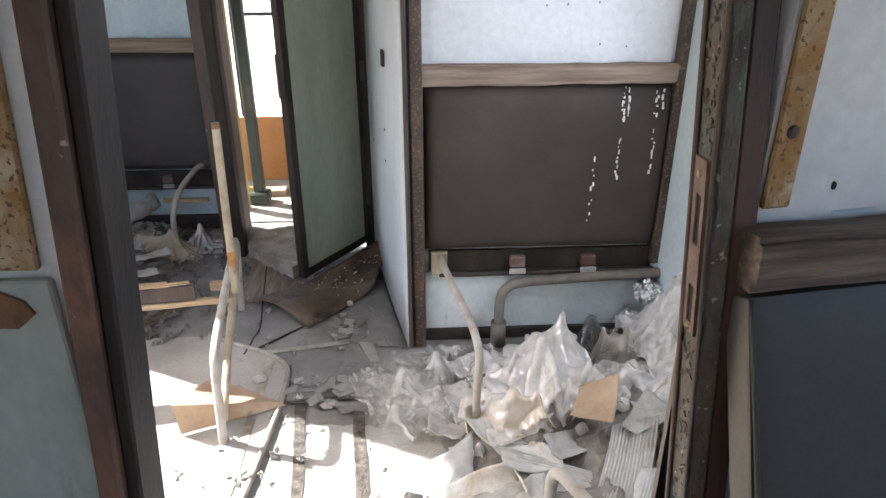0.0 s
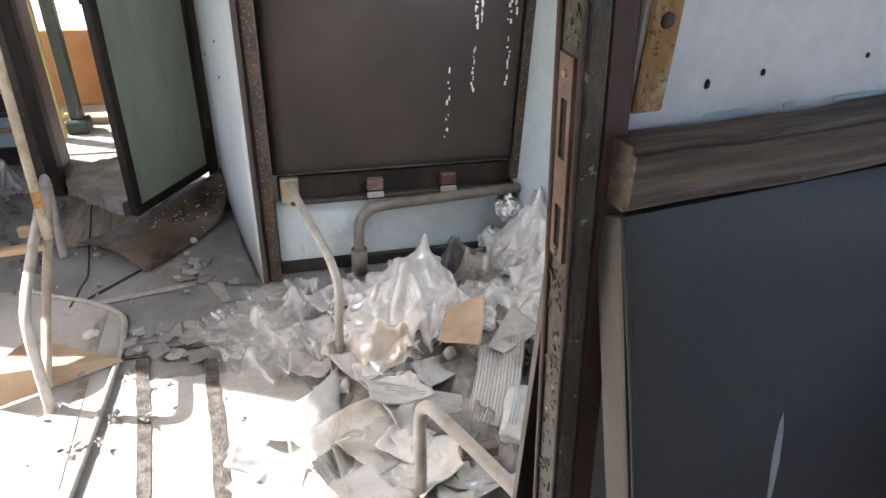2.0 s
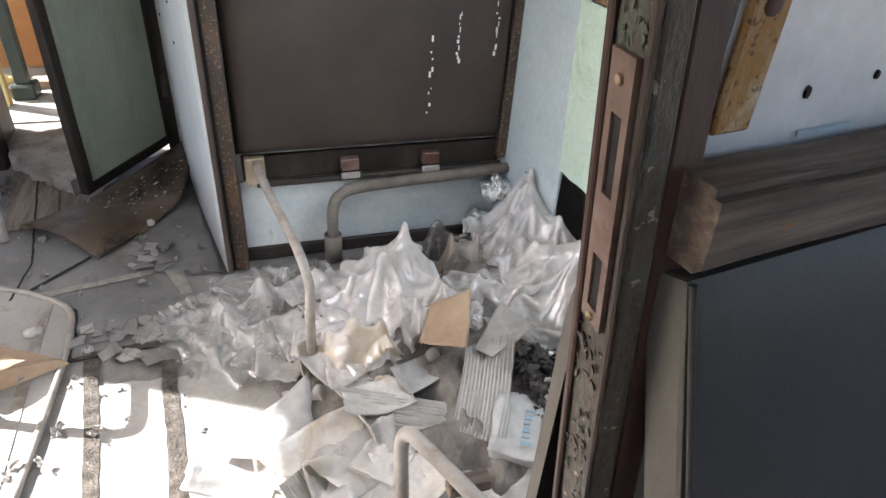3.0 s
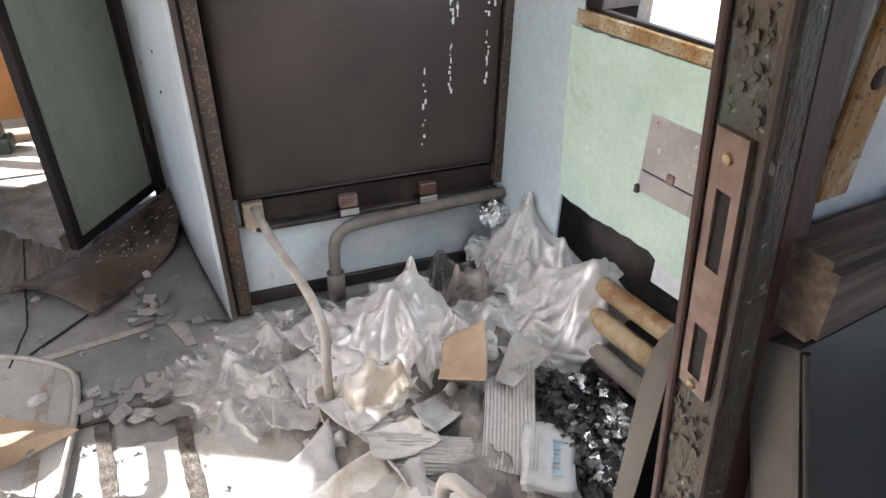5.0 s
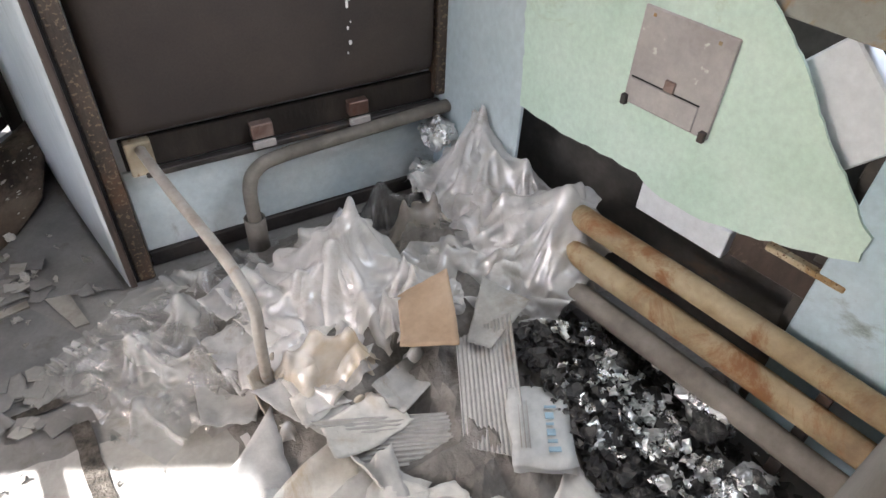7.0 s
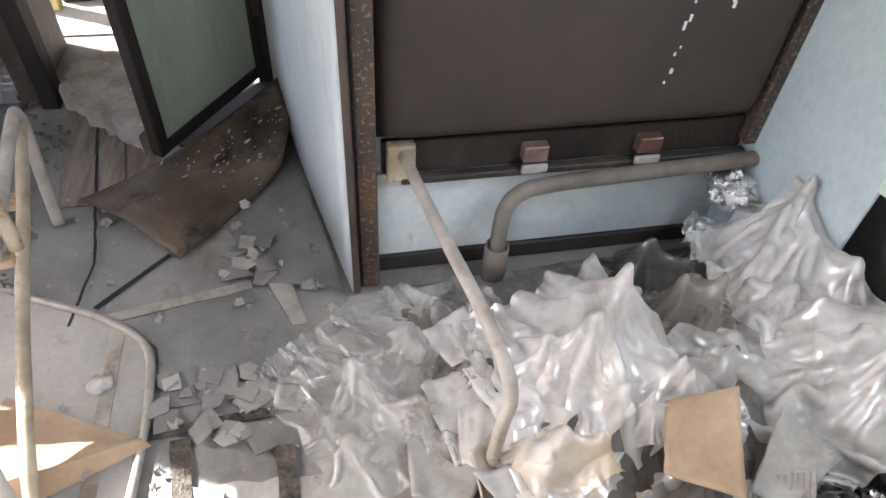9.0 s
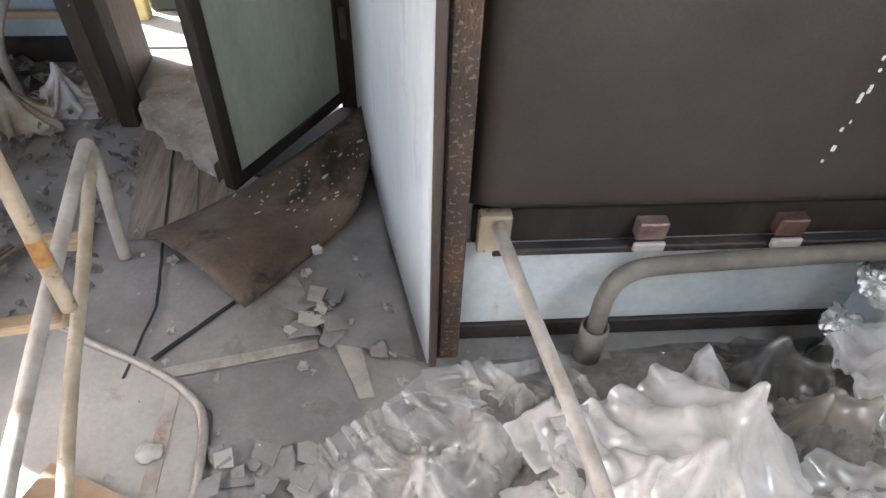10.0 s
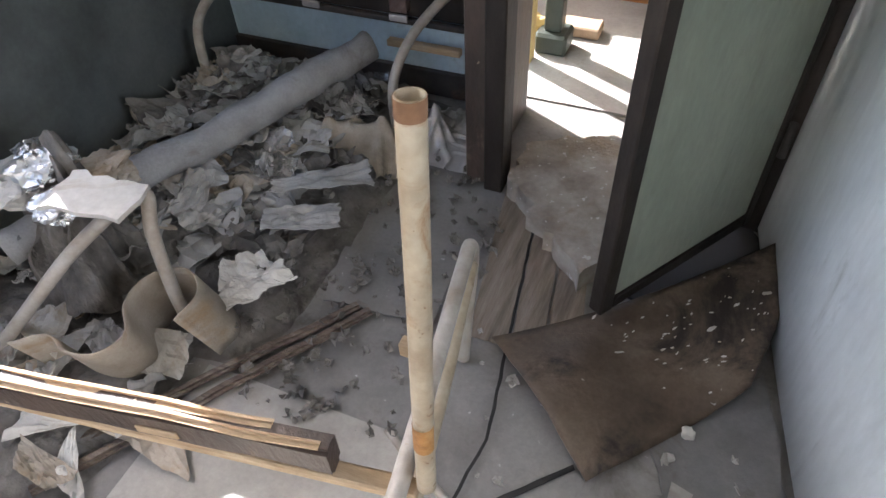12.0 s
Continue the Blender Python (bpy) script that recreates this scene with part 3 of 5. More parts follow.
structure("baseboard", box(-2.42, -1.26, 3.975, 3.999, 0.0, 0.1, 0.003), M_IRON, "black baseboard under the blue wall", "baseboard")
# near partition, both sides of the entrance
JAMB_LEAN = Matrix(((1, 0, -0.04, 0.0506), (0, 1, 0.10, -0.1264), (0, 0, 1, 0), (0, 0, 0, 1)))
NEAR = Matrix.Translation((0.285, 0.797, 0)) @ Matrix.Rotation(radians(8.5), 4, "Z") @ Matrix.Translation((-0.285, -0.797, 0))
structure("wall_near_right", box(0.286, 1.2, 0.798, 0.83, 0.0, 2.35, 0), M_WHITE, "white laminate partition beside the entrance", "wall", m=NEAR)
structure("wall_near_left", box(-2.42, -0.57, 0.798, 0.83, 0.0, 2.35, 0), M_WHITE, "white laminate partition beside the entrance", "wall")
structure("door_jamb", box(0.224, 0.250, 0.770, 0.838, 0.0, 2.35, 0.004), M_JAMB, "chipped brown entrance jamb with a lock plate", "door frame", m=JAMB_LEAN)
structure("door_jamb", box(0.2505, 0.285, 0.775, 0.838, 0.0, 2.35, 0.004), M_REDBROWN, "red-brown steel entrance post", "door frame", m=JAMB_LEAN)
structure("trim", box(0.218, 0.2235, 0.770, 0.779, 0.0, 2.35, 0.002), M_BROWN, "raised brown bead on the entrance jamb", "trim", m=JAMB_LEAN)
structure("trim", box(0.218, 0.2235, 0.828, 0.838, 0.0, 2.35, 0.002), M_REDBROWN, "raised red-brown bead on the entrance jamb", "trim", m=JAMB_LEAN)
POST_LEAN = Matrix(((1, 0, 0.085, -0.10625), (0, 1, 0, 0), (0, 0, 1, 0), (0, 0, 0, 1)))
structure("door_jamb", box(-0.585, -0.55, 0.760, 0.86, 0.0, 2.35, 0.005), M_REDWORN, "worn red-brown entrance post", "door frame", m=POST_LEAN)
structure("door_jamb", box(-0.5495, -0.528, 0.772, 0.852, 0.0, 2.35, 0.004), M_DARK, "dark inner edge of the entrance post", "door frame", m=POST_LEAN)


# ---- seats and things of the near compartment ----
def pad(w, h, d, seed=0.0, nx=36, ny=28):
    """Padded seat back: x across, z up, front at -y, with rolled edges and slack."""
    bm = bmesh.new()
    grid = []
    for j in range(ny + 1):
        row = []
        for i in range(nx + 1):
            u, v = i / nx, j / ny
            a, b = abs(2 * u - 1), abs(2 * v - 1)
            edge = max(0.0, 1 - a ** 14) ** 0.5 * max(0.0, 1 - b ** 12) ** 0.5
            y = -d * edge + 0.004 * noise.noise(Vector((u * 3, v * 3, seed))) * edge
            row.append(bm.verts.new((u * w, y, v * h)))
        grid.append(row)
    for j in range(ny):
        for i in range(nx):
            bm.faces.new((grid[j][i], grid[j][i + 1], grid[j + 1][i + 1], grid[j + 1][i]))
    return bm


def rail(x0, x1, y0, y1, z0, z1, seed):
    """A worn wooden rail with uneven faces."""
    bm = box(x0, x1, y0, y1, z0, z1, 0)
    bmesh.ops.subdivide_edges(bm, edges=[e for e in bm.edges if abs(e.verts[0].co.x - e.verts[1].co.x) > 0.1], cuts=22)
    bmesh.ops.bevel(bm, geom=[e for e in bm.edges if abs(e.verts[0].co.x - e.verts[1].co.x) > 0.001], offset=0.008, segments=2, affect="EDGES")
    for v in bm.verts:
        v.co += Vector((0, 0.004 * noise.noise(v.co * 8 + Vector((seed, 0, 0))), 0.005 * noise.noise(v.co * 9 + Vector((0, seed, 0)))))
    return bm


def seat_back(label, x0, x1, y, z0, z1, vinyl, wood, mirror=False, seed=1.0, latches=(0.4, 0.71), railed=True):
    """Bench back on a partition: pad, top rail, bottom bar and hinge latches, facing -y."""
    seat = thing("padded_bench", label, "seat back", "bench backs")
    part("pad", pad(x1 - x0, z1 - z0, 0.064, seed), vinyl, seat, smooth=True, m=Matrix.Translation((x0, y, z0)))
    if railed:
        part("top_rail", rail(x0 - 0.005, x1 - 0.012, y - 0.055, y, z1 + 0.003, z1 + 0.08, seed), wood, seat, "weathered bare wooden rail")
    part("bottom_board", box(x0 + 0.015, x1, y - 0.022, y, z0 - 0.10, z0 - 0.004, 0.003), M_DARK, seat, "dark board")
    part("hinge_bar", box(x0 + 0.06, x1 + 0.01, y - 0.05, y - 0.022, z0 - 0.118, z0 - 0.098, 0.003), M_IRON, seat, "blackened steel bar")
    for k in latches:
        cx = x0 + k
        h = part("hinge", box(cx - 0.033, cx + 0.033, y - 0.055, y - 0.0225, z0 - 0.075, z0 - 0.028, 0.003), M_LOCK, seat)
        part("hinge_plate", box(cx - 0.035, cx + 0.035, y - 0.062, y - 0.05, z0 - 0.105, z0 - 0.08, 0.003), M_PLATE, h, "dull pale steel plate")
    return seat


far_seat = seat_back("brown vinyl bench back with white drips on the partition", -0.1, 0.9, 2.603, 0.452, 1.152, M_VINYL, M_WOOD, seed=2.0)
rnd = random.Random(4)
for cx, za, zb, n in ((0.585, 0.585, 0.86, 9), (0.685, 0.76, 0.95, 10), (0.685, 1.0, 1.15, 9), (0.705, 1.03, 1.14, 6), (0.82, 0.78, 0.97, 9), (0.815, 1.02, 1.13, 6), (0.84, 1.05, 1.14, 4)):
    for k in range(n):
        z = za + (zb - za) * (k + rnd.random() * 0.7) / n
        h, w = rnd.uniform(0.006, 0.026), rnd.uniform(0.0015, 0.0045)
        x = cx + rnd.uniform(-0.006, 0.006) + (0.008 if za < 0.7 else 0) * (k / n)
        part("paint_drip", box(x - w, x + w, 2.5365, 2.5415, z, z + h, 0.002), M_CHALK, far_seat, "white paint drip")
near_seat = thing("padded_bench", "dark grey vinyl bench back tilted out beside the entrance", "seat back", "bench backs")
near_seat.matrix_basis = NEAR
part("top_rail", rail(0.262, 1.15, 0.737, 0.797, 1.226, 1.302, 5.0), M_WOODDK, near_seat, "weathered bare wooden rail")
TILT = Matrix.Translation((0, 0.745, 1.222)) @ Matrix.Rotation(radians(-19), 4, "X")
part("pad", pad(0.889, 0.72, 0.008, 5.0), M_VINYL_DK, near_seat, smooth=True, m=TILT @ Matrix.Translation((0.261, 0.0, -0.722)))
# light on the cushion's side is put in as a paler vinyl
part("side_band", box(0.2605, 1.15, 0.0005, 0.05, -0.722, -0.002, 0.006, seg=2), M_BEIGE, near_seat, "vinyl side band coloured paler for the light on it", m=TILT)
part("piping", tube([(0.262, -0.004, -0.004), (0.265, -0.006, -0.25), (0.263, -0.006, -0.5), (0.262, -0.003, -0.72)], 0.0035, 8), M_VINYL_DK, near_seat, smooth=True, m=TILT)
back_seat = seat_back("dusty beige vinyl and lit side band bench back behind the entrance partition", 0.0, 0.90, 0.0, 0.45, 1.15, M_BEIGE, M_WOODDK, seed=6.0, railed=False)
back_seat.matrix_basis = NEAR @ Matrix.Translation((1.15, 0.846, 0)) @ Matrix.Rotation(math.pi, 4, "Z")
left_seat = seat_back("dark blue-grey vinyl bench back on the blue wall", -2.35, -1.30, 3.999, 0.40, 1.10, M_VINYL_DK, M_WOOD, seed=8.0, latches=(0.35, 0.7))

part("scratch", prism(ragged_outline([(-0.003, -0.07), (0.002, -0.07), (0.009, 0.0), (0.007, 0.05), (0.002, 0.075), (-0.003, 0.06), (-0.005, 0.01)], 0.01, 0.001), 0.0, 0.002), M_LAG, near_seat, "pale scratch in the vinyl", m=TILT @ pose(0.50, -0.0075, -0.385, 90, 0, 0) @ Matrix.Rotation(radians(-9), 4, "Z"))
for a, c in ((0.40, 0.47), (0.53, 0.55), (0.62, 0.78), (0.86, 1.02)):
    part("paint_remnant", box(a, c, 0.794, 0.7965, 1.304, 1.310, 0.001), M_BLUE, near_seat, "remnant of old blue paint")
switch = thing("wall_switch", "black switch on the closet wall", "switch")
part("case", box(-0.006, 0.006, -0.02, 0.02, -0.035, 0.035, 0.004), M_BLACK, switch, m=pose(-0.262, 2.85, 1.22, 0, 0, 12))
# lock plate on the jamb's edge
lock = thing("lock_plate", "tarnished lock plate with two slots on the jamb", "lock plate")
LM = JAMB_LEAN @ Matrix.Translation((0.2235, 0.804, 1.264))
bm = bmesh.new()
ys, zs = (-0.017, -0.008, 0.008, 0.017), (-0.12, -0.105, -0.052, 0.005, 0.073, 0.12)
face_v = [[bm.verts.new((-0.006, y, z)) for y in ys] for z in zs]
for j in range(5):
    for i in range(3):
        if not (i == 1 and j in (1, 3)):
            bm.faces.new((face_v[j][i], face_v[j][i + 1], face_v[j + 1][i + 1], face_v[j + 1][i]))
out = bmesh.ops.extrude_face_region(bm, geom=bm.faces[:])
bmesh.ops.translate(bm, vec=(0.006, 0, 0), verts=[g for g in out["geom"] if isinstance(g, bmesh.types.BMVert)])
part("plate", bm, M_LOCK, lock, m=LM)
for z0, z1 in ((0.005, 0.073), (-0.105, -0.052)):
    part("slot", box(-0.003, -0.0005, -0.008, 0.008, z0, z1, 0), M_BLACK, lock, "dark slot", m=LM)
for z in (0.10, -0.113):
    bm = bmesh.new()
    bmesh.ops.create_cone(bm, cap_ends=True, segments=12, radius1=0.005, radius2=0.004, depth=0.003)
    part("screw", bm, M_RUSTY, lock, m=LM @ Matrix.Translation((-0.0075, 0, z)) @ Matrix.Rotation(radians(-90), 4, "Y"))
# flaking paint on the jamb
flakes = thing("paint_flakes", "curling flakes of old paint on the jamb", "paint flakes", kind="stuff")
SIDE = JAMB_LEAN @ Matrix(((0, 0, -1, 0.2225), (1, 0, 0, 0), (0, 1, 0, 0), (0, 0, 0, 1)))
rnd = random.Random(9)
bm = bmesh.new()
for k in range(170):
    fy, fz = rnd.uniform(0.782, 0.826), rnd.choice((rnd.uniform(0.6, 1.135), rnd.uniform(1.392, 1.75)))
    r = rnd.uniform(0.0015, 0.0045)
    m = SIDE @ pose(fy, fz, rnd.uniform(0.0, 0.001), rnd.uniform(-14, 14), rnd.uniform(-14, 14), rnd.uniform(0, 360))
    ring = [m @ Vector((r * rnd.uniform(0.6, 1.3) * math.cos(a), r * rnd.uniform(0.6, 1.6) * math.sin(a), 0)) for a in (0, 1.1, 2.2, 3.3, 4.4, 5.4)]
    low = [bm.verts.new(q) for q in ring]
    top = [bm.verts.new(q + Vector((-0.0015, 0, 0))) for q in ring]
    bm.faces.new(top)
    for i in range(6):
        bm.faces.new((low[i], low[(i + 1) % 6], top[(i + 1) % 6], top[i]))
part("flakes", bm, M_JAMB, flakes)
# screw holes in the linings
for x, y, z, r in ((0.37, 2.6035, 1.44, 0.005), (0.45, 2.6035, 1.445, 0.006), (0.57, 2.6035, 1.45, 0.005), (0.585, 2.6035, 1.30, 0.005), (0.69, 2.6035, 1.29, 0.004), (0.395, 0.7965, 1.345, 0.007), (0.48, 0.7965, 1.352, 0.005), (0.66, 0.7965, 1.36, 0.004)):
    hole = thing("screw_hole", "torn black screw hole in the white lining", "screw hole", "screw holes")
    bm = bmesh.new()
    bmesh.ops.create_cone(bm, cap_ends=True, segments=9, radius1=r * 0.6, radius2=r * 0.5, depth=0.003)
    part("hole", bm, M_BLACK, hole, m=(NEAR if y < 1 else Matrix()) @ Matrix.Translation((x, y, z)) @ Matrix.Rotation(radians(90), 4, "X") @ Matrix.Diagonal((0.8, 1.5, 1, 1)))
# rusty strips on the partition either side
for x0, x1, z0, y, lean in ((0.289, 0.330, 1.322, 0.789, NEAR), (-0.70, -0.622, 1.262, 0.786, POST_LEAN)):
    strip = thing("rusty_strip", "rust-pitted steel bracket screwed to the partition", "bracket", "rusty brackets")
    part("strip", box(x0, x1, y, 0.7975, z0, 2.3, 0.003), M_RUSTY, strip, m=lean)
    bm = bmesh.new()
    bmesh.ops.create_uvsphere(bm, u_segments=12, v_segments=6, radius=0.009)
    part("rivet", bm, M_REDBROWN, strip, smooth=True, m=lean @ Matrix.Translation(((x0 + x1) / 2, y, z0 + 0.1)) @ Matrix.Diagonal((1, 0.5, 1, 1)))
structure("wall_near_left_panel", box(-2.3, -0.61, 0.782, 0.7975, 0.0, 1.25, 0.003), M_PALEGREEN, "dusty grey-green lower panel by the entrance", "wall")
scrap = thing("hardboard_scrap", "torn brown hardboard scrap stuck on the panel", "board")
part("scrap", prism(ragged_outline([(-0.80, 1.19), (-0.66, 1.185), (-0.635, 1.205), (-0.645, 1.225), (-0.69, 1.25), (-0.80, 1.25)], 0.015, 0.006), -0.7815, -0.776), M_CARDDK, scrap, m=Matrix(((1, 0, 0, 0), (0, 0, -1, 0), (0, 1, 0, 0), (0, 0, 0, 1))))


# seat frame under the far bench
frame_r = thing("tubular_bench", "bent dusty grey tube of a missing bench seat", "seat frame", "seat frames")
part("tube", tube([(-0.035, 2.55, 0.43), (-0.03, 2.5, 0.432), (0.0, 2.3, 0.43), (0.035, 2.1, 0.425), (0.055, 1.98, 0.41), (0.068, 1.92, 0.35), (0.064, 1.92, 0.24), (0.06, 1.93, 0.0)], 0.0145), M_TUBE_GREY, frame_r, smooth=True)
part("wall_bracket", box(-0.075, -0.005, 2.555, 2.589, 0.345, 0.45, 0.004), M_TUBE, frame_r)
frame_n = thing("tubular_bench", "bent grey tube of a missing seat near the entrance", "seat frame", "seat frames")
part("tube", tube([(0.20, 1.30, 0.0), (0.195, 1.30, 0.2), (0.19, 1.30, 0.36), (0.20, 1.28, 0.42), (0.23, 1.22, 0.425), (0.32, 1.05, 0.40), (0.38, 0.92, 0.38)], 0.0165), M_TUBE_GREY, frame_n, smooth=True)
part("cleat", box(0.25, 0.34, 1.14, 1.175, 0.37, 0.40, 0.003), M_WOODDK, frame_n)

# wall pipe with an elbow
wall_pipe = thing("heating_pipe", "dusty heating pipe bent down to the floor", "pipe", "heating pipes")
part("pipe", tube([(0.93, 2.53, 0.345), (0.6, 2.53, 0.33), (0.34, 2.53, 0.315), (0.26, 2.525, 0.295), (0.225, 2.515, 0.24), (0.22, 2.51, 0.1)], 0.022), M_PIPE_GREY, wall_pipe, smooth=True)
part("collar", tube([(0.22, 2.51, 0.0), (0.22, 2.51, 0.13)], 0.034, n=1), M_PIPE_GREY, wall_pipe, smooth=True)

# ---- window side ----
outline = [(0.30, 0.50), (0.275, 0.80), (0.262, 1.062), (0.80, 1.066), (0.855, 1.062), (0.90, 0.99), (0.956, 0.945), (1.021, 0.88), (1.09, 0.79), (1.182, 0.70), (1.225, 0.655), (1.25, 0.635), (1.252, 0.575), (1.18, 0.545), (1.108, 0.52), (1.04, 0.50), (0.915, 0.468), (0.78, 0.467), (0.72, 0.495), (0.58, 0.492), (0.48, 0.486), (0.38, 0.492)]
FLAT = Matrix(((1, 0, 0, 0), (0, 0, 1, 0), (0, 1, 0, 0), (0, 0, 0, 1)))
panel = thing("wall_panel", "torn mint green wall panel under the window", "wall panel")
part("board", prism(ragged_outline(outline, 0.02, 0.007), 0.0, 0.008), M_GREEN, panel, m=EAST @ FLAT)
plate = thing("metal_plate", "grey-beige ashtray plate on the green panel", "metal plate")
part("plate", box(0.635, 0.87, 0.008, 0.016, 0.668, 0.905, 0.003), M_PLATE, plate, m=EAST)
part("flap", box(0.645, 0.83, 0.0165, 0.021, 0.672, 0.735, 0.002), M_PLATE, plate, m=EAST)
part("flap_edge", box(0.645, 0.83, 0.0163, 0.0195, 0.736, 0.7385, 0), M_BLACK, plate, m=EAST)
part("latch", box(0.735, 0.762, 0.0165, 0.024, 0.738, 0.765, 0.002), M_LOCK, plate, m=EAST)
for u in (0.645, 0.862):
    part("hinge_lug", box(u - 0.01, u + 0.006, 0.0165, 0.03, 0.664, 0.69, 0.002), M_IRON, plate, m=EAST)
for u, z in ((0.665, 0.885), (0.83, 0.88)):
    part("screw", box(u - 0.004, u + 0.004, 0.0165, 0.019, z, z + 0.008, 0.001), M_RUSTY, plate, m=EAST)
window = thing("window_1", "empty carriage window with rust-blotched frame", "window", kind="structure")
part("window_sill", box(0.27, 1.2, -0.035, 0.004, 1.068, 1.112, 0.004), M_RUSTY, window, m=EAST)
part("sill_bead", box(0.30, 1.2, -0.03, -0.006, 1.1125, 1.124, 0.002), M_DARK, window, "dark bead along the sill", m=EAST)
part("sill_beam", box(0.27, 1.199, -0.05, -0.012, 0.965, 1.066, 0.003), M_BEAM, window, m=EAST)
part("window_frame", box(0.30, 0.375, -0.15, 0.004, 1.125, 1.95, 0.003), M_DARK, window, m=EAST)
part("window_frame", box(1.17, 1.2, -0.06, 0.002, 1.125, 1.95, 0.003), M_RUSTY, window, m=EAST)
bm = box(-0.11, 0.11, -0.03, 0.03, -0.05, 0.05, 0.004)
duct = thing("duct_box", "white metal duct box tilted behind the torn panel", "box")
part("box", bm, M_WHITE, duct, m=EAST @ Matrix.Translation((1.095, -0.05, 0.848)) @ Matrix.Rotation(radians(40), 4, "Y") @ Matrix.Diagonal((1.05, 1, 1.4, 1)))
lowbox = thing("lower_board", "loose white board behind the green panel", "board")
part("board", box(0.73, 0.99, -0.06, -0.02, 0.375, 0.46, 0.003), M_WHITE, lowbox, m=EAST)
channel = thing("rusty_channel", "rusty brown steel channel under the torn panel", "channel")
part("web", box(1.0, 1.26, -0.05, -0.02, 0.40, 0.50, 0.004), M_BROWN, channel, m=EAST)
part("flange", box(1.08, 1.26, -0.0195, 0.006, 0.485, 0.50, 0.003), M_RUSTY, channel, m=EAST)
stud = thing("wall_stud", "dark steel stud in the open wall", "stud")
part("stud", box(1.17, 1.199, -0.1, -0.03, 0.0, 0.974, 0.003), M_CAVITY, stud, m=EAST)
for k, (w, z, r, mt) in enumerate(((0.055, 0.31, 0.034, M_PIPE), (0.10, 0.225, 0.036, M_PIPE), (0.15, 0.15, 0.034, M_PIPE_GREY))):
    p = thing("heating_pipe", "rust-streaked heating pipe along the wall" if k < 2 else "dusty grey heating pipe low along the wall", "pipe", "heating pipes")
    part("pipe", tube([(0.58, w, z), (0.7, w, z), (1.1, w, z + 0.005), (1.7, w, z)], r, 18), mt, p, smooth=True, m=EAST)
    for u in (0.64, 1.35):
        part("pipe_foot", box(u - 0.015, u + 0.015, w - 0.02, w + 0.02, 0.0, z - r + 0.004, 0.002), M_IRON, p, m=EAST)
ledge = thing("floor_channel", "dark steel floor channel beside the pipes", "channel")
part("channel", box(0.3, 1.7, 0.2, 0.27, 0.0, 0.06, 0.005), M_CAVITY, ledge, m=EAST)

# ---- door to the vestibule ----
door = thing("door_1", "dusty green door standing open with dark edge", "door", kind="structure")
hx, hy, ex, ey = -0.425, 3.60, -0.74, 3.12
ang = math.atan2(ey - hy, ex - hx)
length = math.hypot(ex - hx, ey - hy)
DM = Matrix.Translation((hx, hy, 0)) @ Matrix.Rotation(ang, 4, "Z")
part("leaf", box(0.03, length - 0.045, -0.016, 0.016, 0.105, 2.0, 0.003), M_DOOR, door, m=DM)
part("edge_post", box(length - 0.045, length, -0.021, 0.021, 0.06, 2.0, 0.004), M_DARK, door, "dark worn edge", m=DM)
part("hinge_post", box(0.0, 0.03, -0.02, 0.02, 0.06, 2.0, 0.004), M_DARK, door, m=DM)
part("kick_rail", box(0.03, length - 0.045, -0.02, 0.02, 0.06, 0.103, 0.004), M_DARK, door, m=DM)
for z in (0.35, 1.05, 1.75):
    part("hinge", tube([(0.0, 0.03, z - 0.05), (0.0, 0.03, z + 0.05)], 0.011, n=1), M_IRON, door, smooth=True, m=DM)
part("lock_case", box(length - 0.042, length + 0.004, -0.026, -0.0215, 1.0, 1.2, 0.002), M_LOCK, door, m=DM)

# ---- vestibule ----
for x, y, r in ((-1.22, 4.45, 0.035), (-1.02, 5.2, 0.03)):
    p = thing("vestibule_post", "green and yellow painted steel post", "post", "vestibule posts")
    part("shaft", box(x - r, x + r, y - r, y + r, 0.09, 2.34, 0.006), M_GREENPOST, p)
    part("foot", box(x - r * 1.9, x + r * 1.9, y - r * 1.9, y + r * 1.9, 0.004, 0.09, 0.012), M_GREENPOST, p)
bars = thing("window_bars", "dark steel rails across the vestibule window", "rails")
for z in (1.1, 1.3, 1.5):
    part("bar", box(-1.75, -1.2, 6.36, 6.39, z, z + 0.03, 0.003), M_GREENPOST, bars)
for x in (-1.75, -1.2):
    part("upright", box(x, x + 0.04, 6.32, 6.36, 0.12, 1.95, 0.003), M_GREENPOST, bars)
yellow = thing("yellow_post", "flaking yellow painted door post", "post")
part("post", box(-1.36, -1.27, 4.30, 4.36, 0.004, 2.34, 0.006), M_YELLOW, yellow)
foam = thing("foam_scrap", "yellowed foam scrap by the post", "foam")
part("foam", crumpled_bag((0.1, 0.08, 0.1), 3.3, 0.3, 3), M_YELLOW, foam, m=Matrix.Translation((-1.32, 4.5, 0.0)))


# ---- aisle: floor pieces and loose things ----
def lay(points, z0, z1, amount=0.006, seed=0.0, step=0.04):
    return prism(ragged_outline(points, step, amount, seed), z0, z1)


hatch = thing("floor_hatch", "pale floor hatch with a raised curved rim", "hatch")
rim = [(-1.10, 2.66), (-1.0, 2.60), (-0.86, 2.53), (-0.76, 2.46), (-0.70, 2.38), (-0.685, 2.22), (-0.70, 1.95), (-0.725, 1.65), (-0.76, 1.35)]
part("lid", prism([(-1.6, 2.66)] + rim + [(-0.8, 1.0), (-1.6, 1.0)], 0.0, 0.006), M_LINO_PALE, hatch)
part("rim", tube([(x, y, 0.008) for x, y in rim], 0.011, 8, 6), M_STRIP, hatch, smooth=True)
